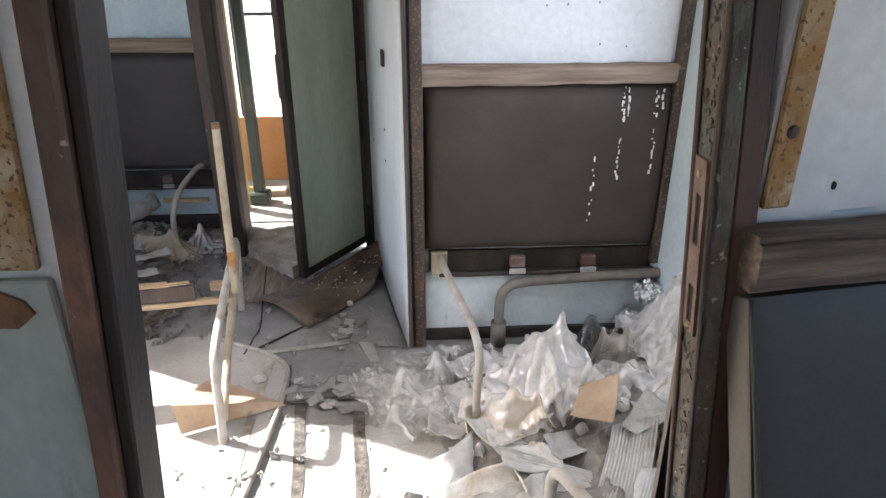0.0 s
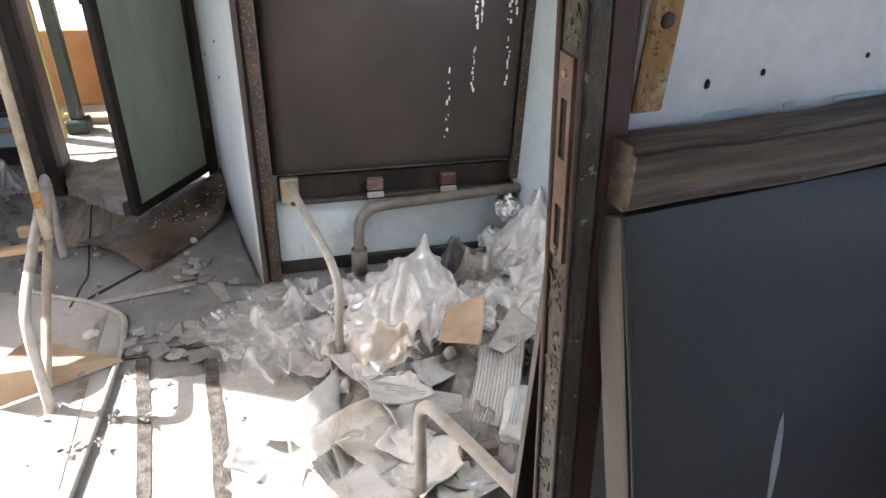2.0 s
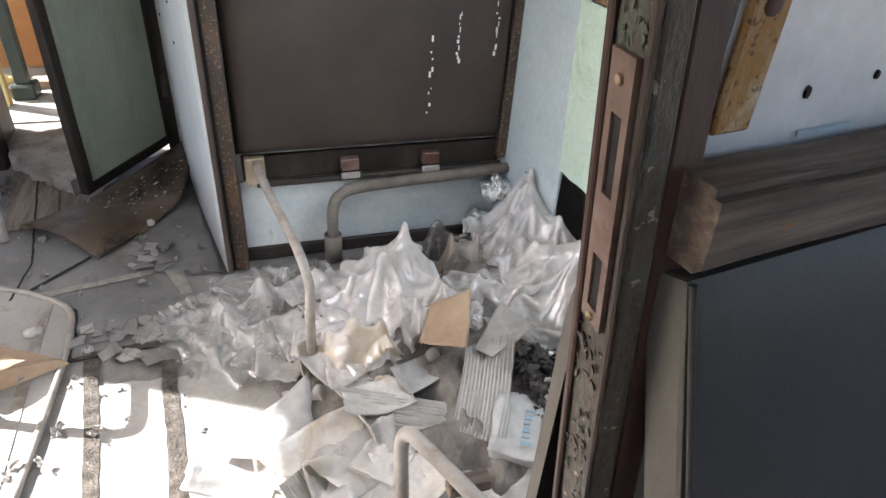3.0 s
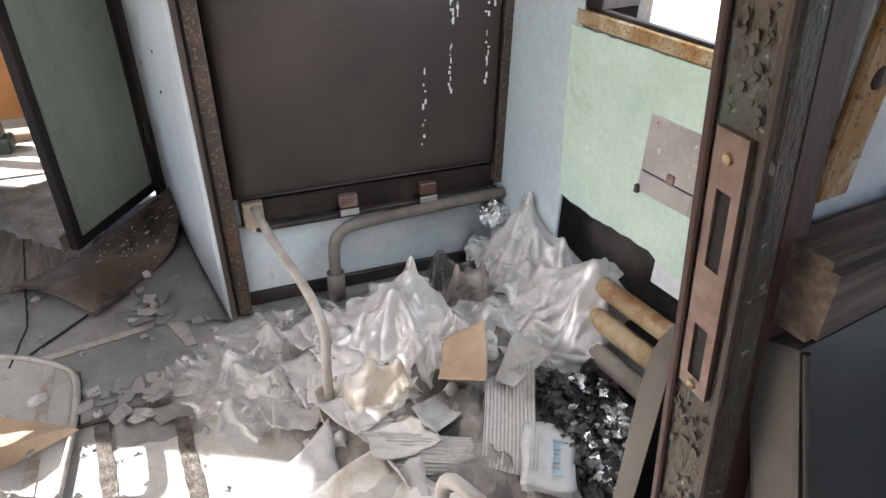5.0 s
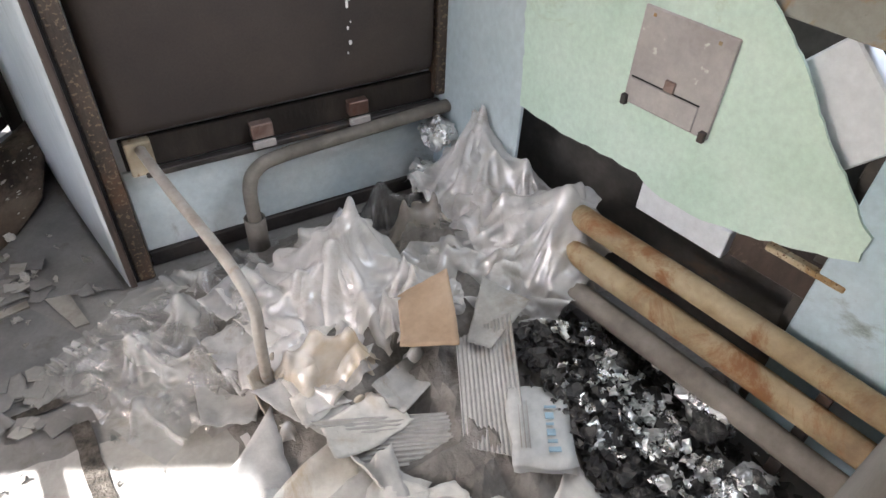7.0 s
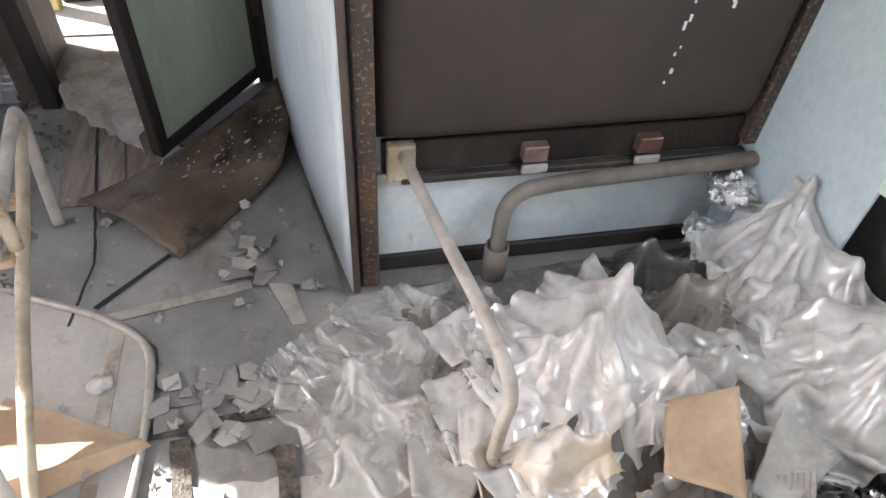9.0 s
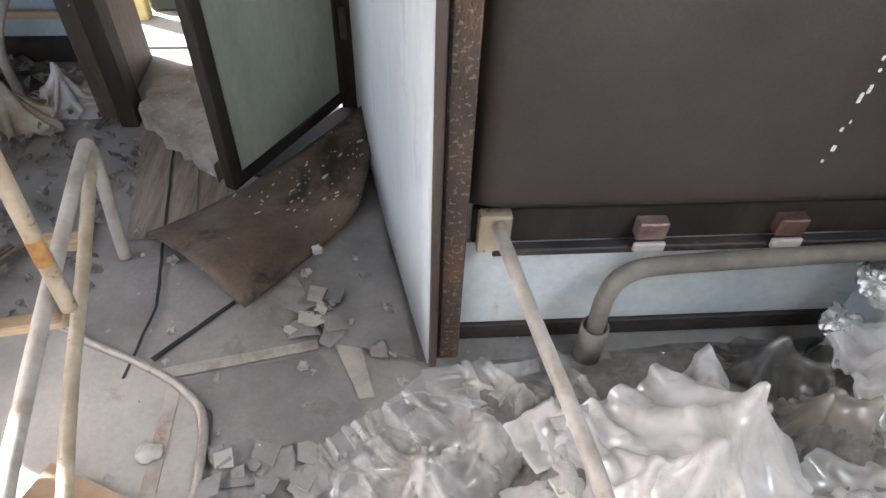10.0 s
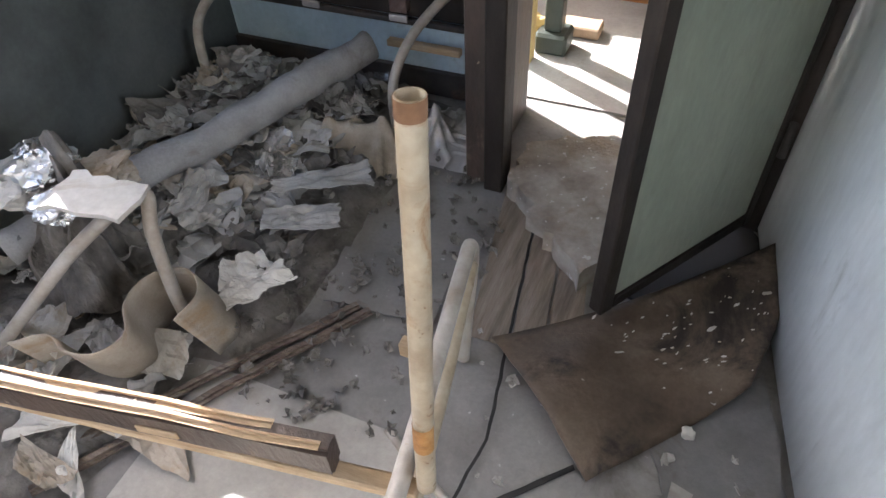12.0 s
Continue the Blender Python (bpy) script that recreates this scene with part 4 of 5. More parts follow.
part("seam_strip", box(-0.80, -0.765, 1.6, 2.48, 0.0065, 0.009, 0.001), M_STRIP, hatch)
tear = thing("torn_linoleum", "pale linoleum sheet torn along its edges", "linoleum")
part("sheet", lay([(-0.64, 2.02), (-0.1, 1.98), (0.3, 1.9), (0.45, 1.2), (-0.62, 1.1)], 0.0, 0.004, 0.015), M_LINO_PALE, tear)
for pts in ([(-0.83, 2.495), (-0.45, 2.565), (-0.455, 2.595), (-0.835, 2.525)], [(-0.42, 2.60), (-0.35, 2.60), (-0.31, 2.42), (-0.345, 2.42)]):
    s = thing("joint_strip", "worn metal strip screwed over the floor joint", "strip", "floor strips")
    part("strip", lay(pts, 0.0, 0.004, 0.002), M_STRIP, s)
plank_x = [(-1.125, -1.02), (-1.012, -0.93), (-0.922, -0.84)]
for a, b in plank_x:
    p = thing("floor_plank", "dry split floor plank laid bare by the doorway", "plank", "bare floor planks")
    part("plank", prism(ragged_outline([(a, 3.62), (b, 3.62), (b + 0.1, 2.98), (a + 0.1, 2.98)], 0.08, 0.003), 0.0, 0.006), M_PLANK, p)
crack = thing("floor_joint", "open black joint between the floor sheets", "joint")
part("gap", lay([(-1.0, 3.5), (-0.992, 3.5), (-0.877, 2.72), (-0.905, 2.5), (-0.912, 2.5), (-0.885, 2.72)], 0.0062, 0.0075, 0.004), M_BLACK, crack)
part("gap", lay([(-0.86, 2.56), (-0.848, 2.552), (-0.68, 2.725), (-0.687, 2.735)], 0.0, 0.002, 0.003), M_BLACK, crack)


part("gap", lay([(-0.63, 2.13), (-0.585, 2.13), (-0.535, 1.7), (-0.50, 1.3), (-0.535, 1.3), (-0.575, 1.7)], 0.004, 0.0065, 0.008, 3), M_GRIT, crack)
part("gap", lay([(-0.40, 2.08), (-0.355, 2.08), (-0.315, 1.7), (-0.30, 1.35), (-0.34, 1.35), (-0.365, 1.7)], 0.004, 0.0065, 0.008, 4), M_GRIT, crack)
part("gap", lay([(-0.69, 2.165), (-0.30, 2.19), (-0.30, 2.165), (-0.69, 2.14)], 0.004, 0.0065, 0.01, 5), M_GRIT, crack)


def flap_shape(u, v):
    """A folded card: its top slopes up from one corner, its front turns down to the floor."""
    tip, back, left = Vector((-0.685, 2.135, 0.02)), Vector((-0.98, 2.27, 0.05)), Vector((-1.04, 1.99, 0.13))
    edge = tip.lerp(left, u)
    if v > 0.5:
        p = edge.lerp(tip.lerp(back, u), 2 * v - 1)
    else:
        p = edge.lerp(Vector((edge.x + 0.02, edge.y - 0.015, 0.012)), 1 - 2 * v)
    return p + Vector((0, 0, 0.004 * noise.noise(Vector((u * 4, v * 4, 3)))))


card = thing("folded_card", "folded brown card lying on the floor hatch", "cardboard")
part("sheet", sheet(1, 1, flap_shape, 20, 12, 0.003), M_CARD, card)


def mat_shape(u, v):
    v *= 1 - 0.22 * max(0.0, 2 * u - 1) ** 2
    a, b, c, d = Vector((-0.965, 2.975)), Vector((-0.65, 2.70)), Vector((-0.29, 3.125)), Vector((-0.345, 3.46))
    p = a.lerp(b, u).lerp(d.lerp(c, u), v)
    p += Vector((0.02, 0.015)) * math.sin(math.pi * v) * (2 * u - 1)
    z = 0.01 + 0.13 * max(0.0, v - 0.4) ** 1.4 * (1.2 - 0.5 * u) * 1.6 + 0.035 * math.sin(math.pi * u) * (1 - v) + 0.02 * (1 - u) * (1 - v)
    z += 0.01 * noise.noise(Vector((u * 3, v * 3, 2)))
    return Vector((p.x, p.y, z))


board = thing("hardboard_sheet", "warped dirty hardboard sheet lying by the door", "board")
part("sheet", sheet(1, 1, mat_shape, 18, 24, 0.005, 0.006), M_MAT, board, smooth=True)
# black sheet that paints the deep shade behind the door onto the floor
corner_shade = thing("shade_patch", "flat black patch painting the shade in the corner behind the door", "grime")
part("patch", lay([(-0.70, 3.25), (-0.50, 3.22), (-0.27, 3.45), (-0.40, 3.63), (-0.60, 3.48)], 0.001, 0.010, 0.02), M_BLACK, corner_shade)
rnd = random.Random(31)
for k in range(60):
    u, v = rnd.uniform(0.1, 0.95), rnd.uniform(0.35, 0.95)
    if rnd.random() < 0.6:
        u = min(0.95, max(0.05, 0.35 + rnd.gauss(0, 0.18)))
    p = mat_shape(u, v)
    r = rnd.uniform(0.0015, 0.0035 if k % 5 else 0.009)
    turn = rnd.uniform(-0.4, 0.6)
    ring = [(r * 1.8 * rnd.uniform(0.5, 1.2) * math.cos(a), r * 0.6 * rnd.uniform(0.4, 1.4) * math.sin(a)) for a in (0, 0.8, 1.7, 2.6, 3.4, 4.2, 5.3)]
    part("dropping", prism(ring, 0.0, 0.002), M_PAPER, board, m=pose(p.x, p.y, p.z + 0.001, 0, -8, 35 + 60 * turn))
dark_floor = thing("floor_patch", "dark grey linoleum and floor shade patch on the aisle floor", "linoleum")
part("sheet", lay([(-0.80, 2.49), (-0.45, 2.555), (-0.35, 2.40), (-0.22, 2.22), (-0.66, 2.22), (-0.68, 2.40)], 0.0, 0.003, 0.008), M_LINO_DK_SHADE, dark_floor)
grey_lino = thing("floor_patch", "loose grey linoleum square by the doorway planks", "linoleum")
part("sheet", lay([(-1.474, 3.147), (-1.277, 3.167), (-1.137, 3.104), (-1.119, 2.976), (-1.434, 2.943)], 0.006, 0.011, 0.01), M_LINO, grey_lino)
# shade between hardboard and closet wall, put in as a darker floor strip
dark_floor = thing("floor_patch", "floor strip painted dark for the shade along the closet wall", "linoleum")
part("sheet", lay([(-0.42, 2.58), (-0.20, 2.52), (-0.285, 2.98), (-0.32, 3.12), (-0.55, 2.86)], 0.0, 0.006, 0.01), M_LINO_DK_SHADE, dark_floor)
slab = thing("threshold_slab", "crumbled fibre slab on the doorway threshold", "slab")
part("slab", lay([(-1.10, 3.53), (-0.95, 3.37), (-0.795, 3.22), (-0.70, 3.42), (-0.72, 3.85), (-0.9, 3.83), (-1.10, 3.70)], 0.004, 0.08, 0.035, 0, 0.025), M_SLAB, slab)

# seat frame with pole on the aisle
frame_l = thing("tubular_bench", "bare bent seat frame with a broken upright pole", "seat frame", "seat frames")
part("tube", tube([(-0.855, 1.93, 0.0), (-0.857, 1.95, 0.12), (-0.86, 1.98, 0.26), (-0.868, 2.04, 0.33), (-0.90, 2.25, 0.35), (-0.95, 2.6, 0.365), (-1.0, 2.9, 0.36), (-1.012, 2.97, 0.345), (-1.012, 2.975, 0.28), (-1.012, 2.93, 0.1), (-1.012, 2.91, 0.0)], 0.0165), M_TUBE_GREY, frame_l, smooth=True)
part("brace", tube([(-0.865, 1.99, 0.05), (-0.875, 2.1, 0.12), (-0.91, 2.35, 0.20), (-0.95, 2.65, 0.27), (-0.995, 2.93, 0.335)], 0.0155), M_TUBE, frame_l, smooth=True)
pole = part("pole", tube([(-0.885, 2.44, 0.35), (-0.885, 2.46, 0.6), (-0.885, 2.48, 0.8), (-0.885, 2.5, 1.04)], 0.0158, 18), M_TUBE, frame_l, "cream painted pole, rusted at its broken top", smooth=True)
part("rust_band", tube([(-0.885, 2.4475, 0.47), (-0.885, 2.4525, 0.53)], 0.0160, 18, n=1, hollow="ring"), M_RUSTBAND, pole, "orange rust band", smooth=True)
part("broken_top", tube([(-0.885, 2.4985, 1.018), (-0.885, 2.5, 1.040)], 0.0162, 18, n=1, hollow="ring"), M_CARDDK, pole, "rusted brown top", smooth=True)
part("cross_rail", box(-1.72, -0.90, 2.42, 2.455, 0.31, 0.334, 0.004), M_RAW, frame_l, m=Matrix.Translation((-0.9, 2.44, 0)) @ Matrix.Rotation(radians(8.5), 4, "Z") @ Matrix.Translation((0.9, -2.44, 0)))
part("cleat", box(-1.09, -1.0, 2.74, 2.77, 0.20, 0.24, 0.003), M_RAW, frame_l)
bench = thing("seat_board", "split dark wooden seat board with a rounded end", "board")
BM = Matrix.Translation((-1.045, 2.44, 0)) @ Matrix.Rotation(radians(9.6), 4, "Z") @ Matrix.Translation((1.045, -2.44, 0))
part("board", rail(-1.75, -1.045, 2.405, 2.445, 0.335, 0.412, 3.0), M_BROWN, bench, m=BM)
# pale strips colour in the sun along the board's split top
part("lit_splinter", rail(-1.75, -1.06, 2.405, 2.421, 0.402, 0.421, 4.0), M_RAW, bench, "split raw wood and painted sunlight", m=BM)
part("lit_splinter", rail(-1.75, -1.15, 2.427, 2.445, 0.402, 0.420, 7.0), M_RAW, bench, "split raw wood and painted sunlight", m=BM)
part("mortise", box(-1.40, -1.32, 2.400, 2.4055, 0.355, 0.375, 0.002), M_RAW, bench, m=BM)

# ---- debris heaps ----
def heap(x0, x1, y0, y1, height, seed, n=44):
    """An uneven low heap that thins out to the floor: its mesh and its height at a place."""
    bm = bmesh.new()

    def level(x, y):
        u, v = (x - x0) / (x1 - x0), (y - y0) / (y1 - y0)
        edge = max(0.0, min(1.0, 4 * u, 4 * (1 - u), 4 * v, 4 * (1 - v)))
        return height(u, v) * edge * (0.5 + 0.8 * crease(Vector((x, y, 0)), 4.5, 4, seed)) - 0.012 * (1 - edge)
    g = []
    for j in range(n + 1):
        row = []
        for i in range(n + 1):
            u, v = i / n, j / n
            x, y = x0 + (x1 - x0) * u, y0 + (y1 - y0) * v
            row.append(bm.verts.new((x, y, level(x, y))))
        g.append(row)
    for j in range(n):
        for i in range(n):
            bm.faces.new((g[j][i], g[j][i + 1], g[j + 1][i + 1], g[j + 1][i]))
    return bm, level


heap_r, level_r = heap(-0.15, 0.98, 1.05, 2.56, lambda u, v: 0.05 + 0.13 * u * (0.4 + v), 3.0)
heap_l, level_l = heap(-2.42, -1.42, 2.62, 3.98, lambda u, v: 0.20 * (1 - 0.8 * u) * (0.5 + v * 0.6), 7.0)
rubbish = thing("rubbish_heap", "heap of trodden dark rubbish under the bench", "rubbish", kind="stuff")
part("heap", heap_r, M_DIRT, rubbish, fix=False)
rubbish_l = thing("rubbish_heap", "heap of grey rubbish along the blue wall", "rubbish", kind="stuff")
part("heap", heap_l, M_DIRT, rubbish_l, fix=False)

# plastic bags and films
def pairs(ny, nx, dj, di, group):
    """Index pairs (j, i) to (j + dj, i + di) of a grid, in sets that share no corner."""
    jj, ii = np.meshgrid(np.arange(ny - dj), np.arange(nx), indexing="ij")
    ok = (ii + di >= 0) & (ii + di < nx)
    jj, ii = jj[ok], ii[ok]
    key = group(jj, ii)
    return [(jj[key == k] * nx + ii[key == k], (jj[key == k] + dj) * nx + ii[key == k] + di) for k in np.unique(key)]


def finer(p):
    """A grid of points with cubic midpoints put between its rows and columns."""
    for _ in range(2):
        e = np.concatenate([2 * p[:1] - p[1:2], p, 2 * p[-1:] - p[-2:-1]])
        mid = (9 * (e[1:-2] + e[2:-1]) - e[:-3] - e[3:]) / 16
        out = np.empty((2 * len(p) - 1, *p.shape[1:]))
        out[0::2], out[1::2] = p, mid
        p = out.transpose(1, 0, 2)
    return p


def filling(lumps, seed, peaks=6):
    """What stands inside a bag: small hard corners, high and low, that the film is drawn over and sags between."""
    rng = random.Random(seed)
    out = []
    for cx, cy, cz, rx, ry, rz in lumps:
        out.append((cx, cy, cz, rx * 0.35, ry * 0.35, rz * 0.8))
        for _ in range(peaks):
            turn, up = rng.uniform(0, 2 * math.pi), rng.uniform(0.1, 1.0)
            side = math.sqrt(1 - up * up) * rng.uniform(1.0, 1.45)
            r = rng.uniform(0.012, 0.02)
            out.append((cx + rx * side * math.cos(turn), cy + ry * side * math.sin(turn), cz + rz * up * rng.uniform(0.92, 1.12), r, r, r))
    return out


def settled_film(quad, lumps, seed, slack=(1.32, 1.12), n=52, steps=65, low=0.012, hold=0.10, bend=0.04):
    """A slack film let down over rounded lumps: quad, its four corners on the ground plan (x, y, z); slack, how much
    longer it is, across and along, than the way over the lumps; hold, how firmly its rim stays put."""
    rng = np.random.default_rng(seed)
    a, b, c, d = [np.array(q, float) for q in quad]
    u, v = np.meshgrid(np.linspace(0, 1, n), np.linspace(0, 1, n))
    u, v = u[..., None], v[..., None]
    p = ((a * (1 - u) + b * u) * (1 - v) + (d * (1 - u) + c * u) * v).reshape(-1, 3)
    for cx, cy, cz, rx, ry, rz in lumps:
        inside = 1 - ((p[:, 0] - cx) / rx) ** 2 - ((p[:, 1] - cy) / ry) ** 2
        p[:, 2] = np.maximum(p[:, 2], cz + rz * np.sqrt(np.clip(inside, 0, None)) + 0.004)
    g = p.reshape(n, n, 3)
    du = slack[0] * np.percentile(np.linalg.norm(np.diff(g, axis=1), axis=2).sum(axis=1), 75) / (n - 1)
    dv = slack[1] * np.percentile(np.linalg.norm(np.diff(g, axis=0), axis=2).sum(axis=0), 75) / (n - 1)
    for k in range(9):
        f, turn, ph = rng.uniform(12, 60), rng.uniform(0, 6.28), rng.uniform(0, 6.28)
        p[:, 2] += 0.007 * np.sin(p[:, 0] * f * math.cos(turn) + p[:, 1] * f * math.sin(turn) + ph)
    p += rng.normal(0, 0.003, p.shape)
    patchy = 1 + 0.10 * np.sin(p[:, :1] * 71 + seed) * np.sin(p[:, 1:2] * 63 + 2 * seed) + rng.uniform(-0.05, 0.05, (n * n, 1))
    sets = []
    for dj, di, rest, stiff, group in ((0, 1, du, 1.0, lambda j, i: i % 2), (1, 0, dv, 1.0, lambda j, i: j % 2),
                                       (1, 1, math.hypot(du, dv), 0.6, lambda j, i: j % 2), (1, -1, math.hypot(du, dv), 0.6, lambda j, i: j % 2),
                                       (0, 2, 2 * du, bend, lambda j, i: i // 2 % 2), (2, 0, 2 * dv, bend, lambda j, i: j // 2 % 2)):
        for ia, ib in pairs(n, n, dj, di, group):
            sets.append((ia, ib, rest * (patchy[ia] + patchy[ib]) / 2, stiff * 0.5))
    grid = np.arange(n * n).reshape(n, n)
    rim = np.unique(np.concatenate([grid[0], grid[-1], grid[:, 0], grid[:, -1]]))
    home = p[rim, :2].copy()
    prev = p.copy()
    for s in range(steps):
        vel = np.clip((p - prev) * 0.85, -0.012, 0.012)
        prev = p.copy()
        p = p + vel
        p[:, 2] -= 0.0008
        for turn in range(5):
            for ia, ib, rest, stiff in sets:
                d = p[ib] - p[ia]
                length = np.sqrt((d * d).sum(axis=1, keepdims=True)) + 1e-9
                d *= stiff * (1 - rest / length)
                p[ia] += d
                p[ib] -= d
            p[:, 2] = np.maximum(p[:, 2], low)
            if turn % 2:
                continue
            for cx, cy, cz, rx, ry, rz in lumps:
                q = (p - (cx, cy, cz)) / (rx, ry, rz)
                length = np.sqrt((q * q).sum(axis=1))
                inn = length < 1
                p[inn] = q[inn] / length[inn, None] * (rx, ry, rz) + (cx, cy, cz)
        p[rim, :2] += (home - p[rim, :2]) * hold
    p = finer(p.reshape(n, n, 3))
    n = len(p)
    p[..., 2] = np.maximum(p[..., 2], low)
    bm = bmesh.new()
    vs = [bm.verts.new(q) for q in p.reshape(-1, 3).tolist()]
    for j in range(n - 1):
        for i in range(n - 1):
            bm.faces.new((vs[j * n + i], vs[j * n + i + 1], vs[(j + 1) * n + i + 1], vs[(j + 1) * n + i]))
    return bm


def put_film(label, quad, lumps, material, seed, parent=None, name="film", **kw):
    b = parent or thing("plastic_film", label, "plastic film", "loose plastic films")
    mid = sum((Vector(q) for q in quad), Vector()) / 4
    quad = [mid + (Vector(q) - mid) * 1.15 for q in quad]
    part(name, settled_film(quad, filling(lumps, seed), seed, **kw), material, b, smooth=True, fix=False)
    return b


def put_bag(label, quad, lumps, material, seed, inner=0.85, **kw):
    """A slack bag: an outer film, and a smaller inner layer of the same film under it."""
    b = thing("plastic_bag", label, "plastic bag", "plastic bags")
    mid = sum((Vector(q) for q in quad), Vector()) / 4
    put_film("", [mid + (Vector(q) - mid) * 1.22 for q in quad], lumps, material, seed, b, **kw)
    small = [mid + (Vector(q) - mid) * inner for q in quad]
    shrunk = [(x, y, z, rx * 0.9, ry * 0.9, rz * 0.9) for x, y, z, rx, ry, rz in lumps]
    put_film("", small, shrunk, material, seed + 50, b, "inner_film", **{**kw, "n": 36})
    return b


put_bag("clear plastic bag slumped in long folds on the floor", [(-0.38, 2.25, 0.02), (-0.20, 2.39, 0.05), (0.03, 2.13, 0.05), (-0.21, 1.95, 0.02)],
        [(-0.20, 2.20, 0.0, 0.14, 0.12, 0.16), (-0.07, 2.26, 0.02, 0.09, 0.09, 0.17), (-0.07, 2.09, 0.0, 0.08, 0.08, 0.14), (-0.28, 2.10, 0.0, 0.07, 0.10, 0.09)], M_BAG, 1)
put_film("clear film strewn beside the seat tube", [(-0.16, 2.47, 0.02), (0.24, 2.50, 0.04), (0.28, 2.26, 0.1), (-0.08, 2.26, 0.08)],
         [(0.02, 2.38, 0.0, 0.09, 0.06, 0.13), (0.17, 2.40, 0.02, 0.06, 0.06, 0.10)], M_BAG, 5, n=38)
put_bag("large milky plastic bag slumped on the heap", [(0.12, 2.24, 0.06), (0.44, 2.36, 0.1), (0.58, 2.02, 0.1), (0.22, 1.86, 0.06)],
        [(0.33, 2.12, 0.10, 0.14, 0.12, 0.25), (0.42, 2.20, 0.2, 0.07, 0.06, 0.21), (0.48, 1.99, 0.16, 0.045, 0.05, 0.16), (0.23, 2.13, 0.1, 0.06, 0.08, 0.16), (0.36, 1.98, 0.10, 0.06, 0.06, 0.16)],
        M_BAG_W, 4)
put_film("milky film lobe standing off the large bag", [(0.40, 2.06, 0.2), (0.55, 2.02, 0.2), (0.50, 1.85, 0.12), (0.33, 1.90, 0.12)],
         [(0.49, 1.96, 0.2, 0.03, 0.04, 0.14), (0.40, 1.94, 0.15, 0.03, 0.04, 0.12)], M_BAG_W, 9, n=38)
put_bag("yellowed plastic bag knotted round food waste", [(0.04, 1.99, 0.05), (0.25, 2.05, 0.06), (0.40, 1.86, 0.06), (0.13, 1.74, 0.05)],
        [(0.19, 1.90, 0.10, 0.11, 0.10, 0.16), (0.27, 1.88, 0.10, 0.08, 0.08, 0.15), (0.12, 1.91, 0.08, 0.06, 0.07, 0.13)], M_BAG_Y, 6)
put_film("yellowed film tail of the knotted bag", [(0.10, 1.84, 0.07), (0.34, 1.84, 0.1), (0.42, 1.72, 0.07), (0.12, 1.66, 0.05)],
         [(0.24, 1.76, 0.05, 0.08, 0.05, 0.07), (0.36, 1.79, 0.05, 0.04, 0.04, 0.10)], M_BAG_Y, 3, n=38)
put_bag("milky plastic bag heaped up against the corner", [(0.74, 2.34, 0.1), (1.0, 2.44, 0.2), (1.04, 2.06, 0.2), (0.78, 2.02, 0.1)],
        [(0.91, 2.22, 0.18, 0.10, 0.10, 0.22), (0.93, 2.33, 0.34, 0.06, 0.05, 0.16), (0.88, 2.31, 0.28, 0.05, 0.05, 0.13), (0.84, 2.14, 0.14, 0.08, 0.08, 0.18), (0.97, 2.14, 0.2, 0.08, 0.12, 0.19)],
        M_BAG_W, 8)
put_bag("milky plastic bag fanned out over the pipes", [(0.56, 2.08, 0.14), (0.92, 2.20, 0.2), (1.08, 1.86, 0.26), (0.74, 1.78, 0.12)],
        [(0.86, 2.08, 0.16, 0.09, 0.08, 0.18), (1.0, 1.93, 0.24, 0.09, 0.11, 0.19), (0.93, 1.86, 0.16, 0.06, 0.08, 0.14), (0.76, 1.95, 0.12, 0.08, 0.07, 0.13), (0.64, 2.04, 0.12, 0.05, 0.05, 0.13), (0.95, 2.02, 0.22, 0.12, 0.12, 0.12), (0.965, 1.93, 0.27, 0.14, 0.14, 0.15), (0.92, 1.92, 0.2, 0.13, 0.13, 0.14)],
        M_BAG_W, 11)
put_film("milky film hem trailing below the fanned bag", [(0.62, 1.98, 0.14), (1.02, 1.92, 0.24), (1.0, 1.76, 0.2), (0.72, 1.78, 0.1)],
         [(0.84, 1.84, 0.06, 0.16, 0.06, 0.10), (0.7, 1.9, 0.06, 0.06, 0.06, 0.11), (0.97, 1.84, 0.16, 0.08, 0.07, 0.12)], M_BAG_W, 12, n=42)
put_film("crumpled clear film between the bags", [(-0.02, 2.22, 0.06), (0.20, 2.30, 0.08), (0.24, 2.08, 0.06), (0.02, 2.0, 0.05)],
         [(0.08, 2.16, 0.04, 0.09, 0.09, 0.14)], M_BAG, 21, n=40)
put_film("milky film crumpled before the large bag", [(0.28, 1.86, 0.06), (0.50, 1.92, 0.08), (0.56, 1.76, 0.06), (0.34, 1.70, 0.05)],
         [(0.42, 1.81, 0.05, 0.09, 0.06, 0.11)], M_BAG_W, 22, n=40)
put_film("clear film crumpled between the milky bags", [(0.48, 2.12, 0.1), (0.70, 2.18, 0.12), (0.72, 1.94, 0.1), (0.52, 1.90, 0.08)],
         [(0.60, 2.04, 0.1, 0.08, 0.09, 0.16)], M_BAG, 23, n=40)
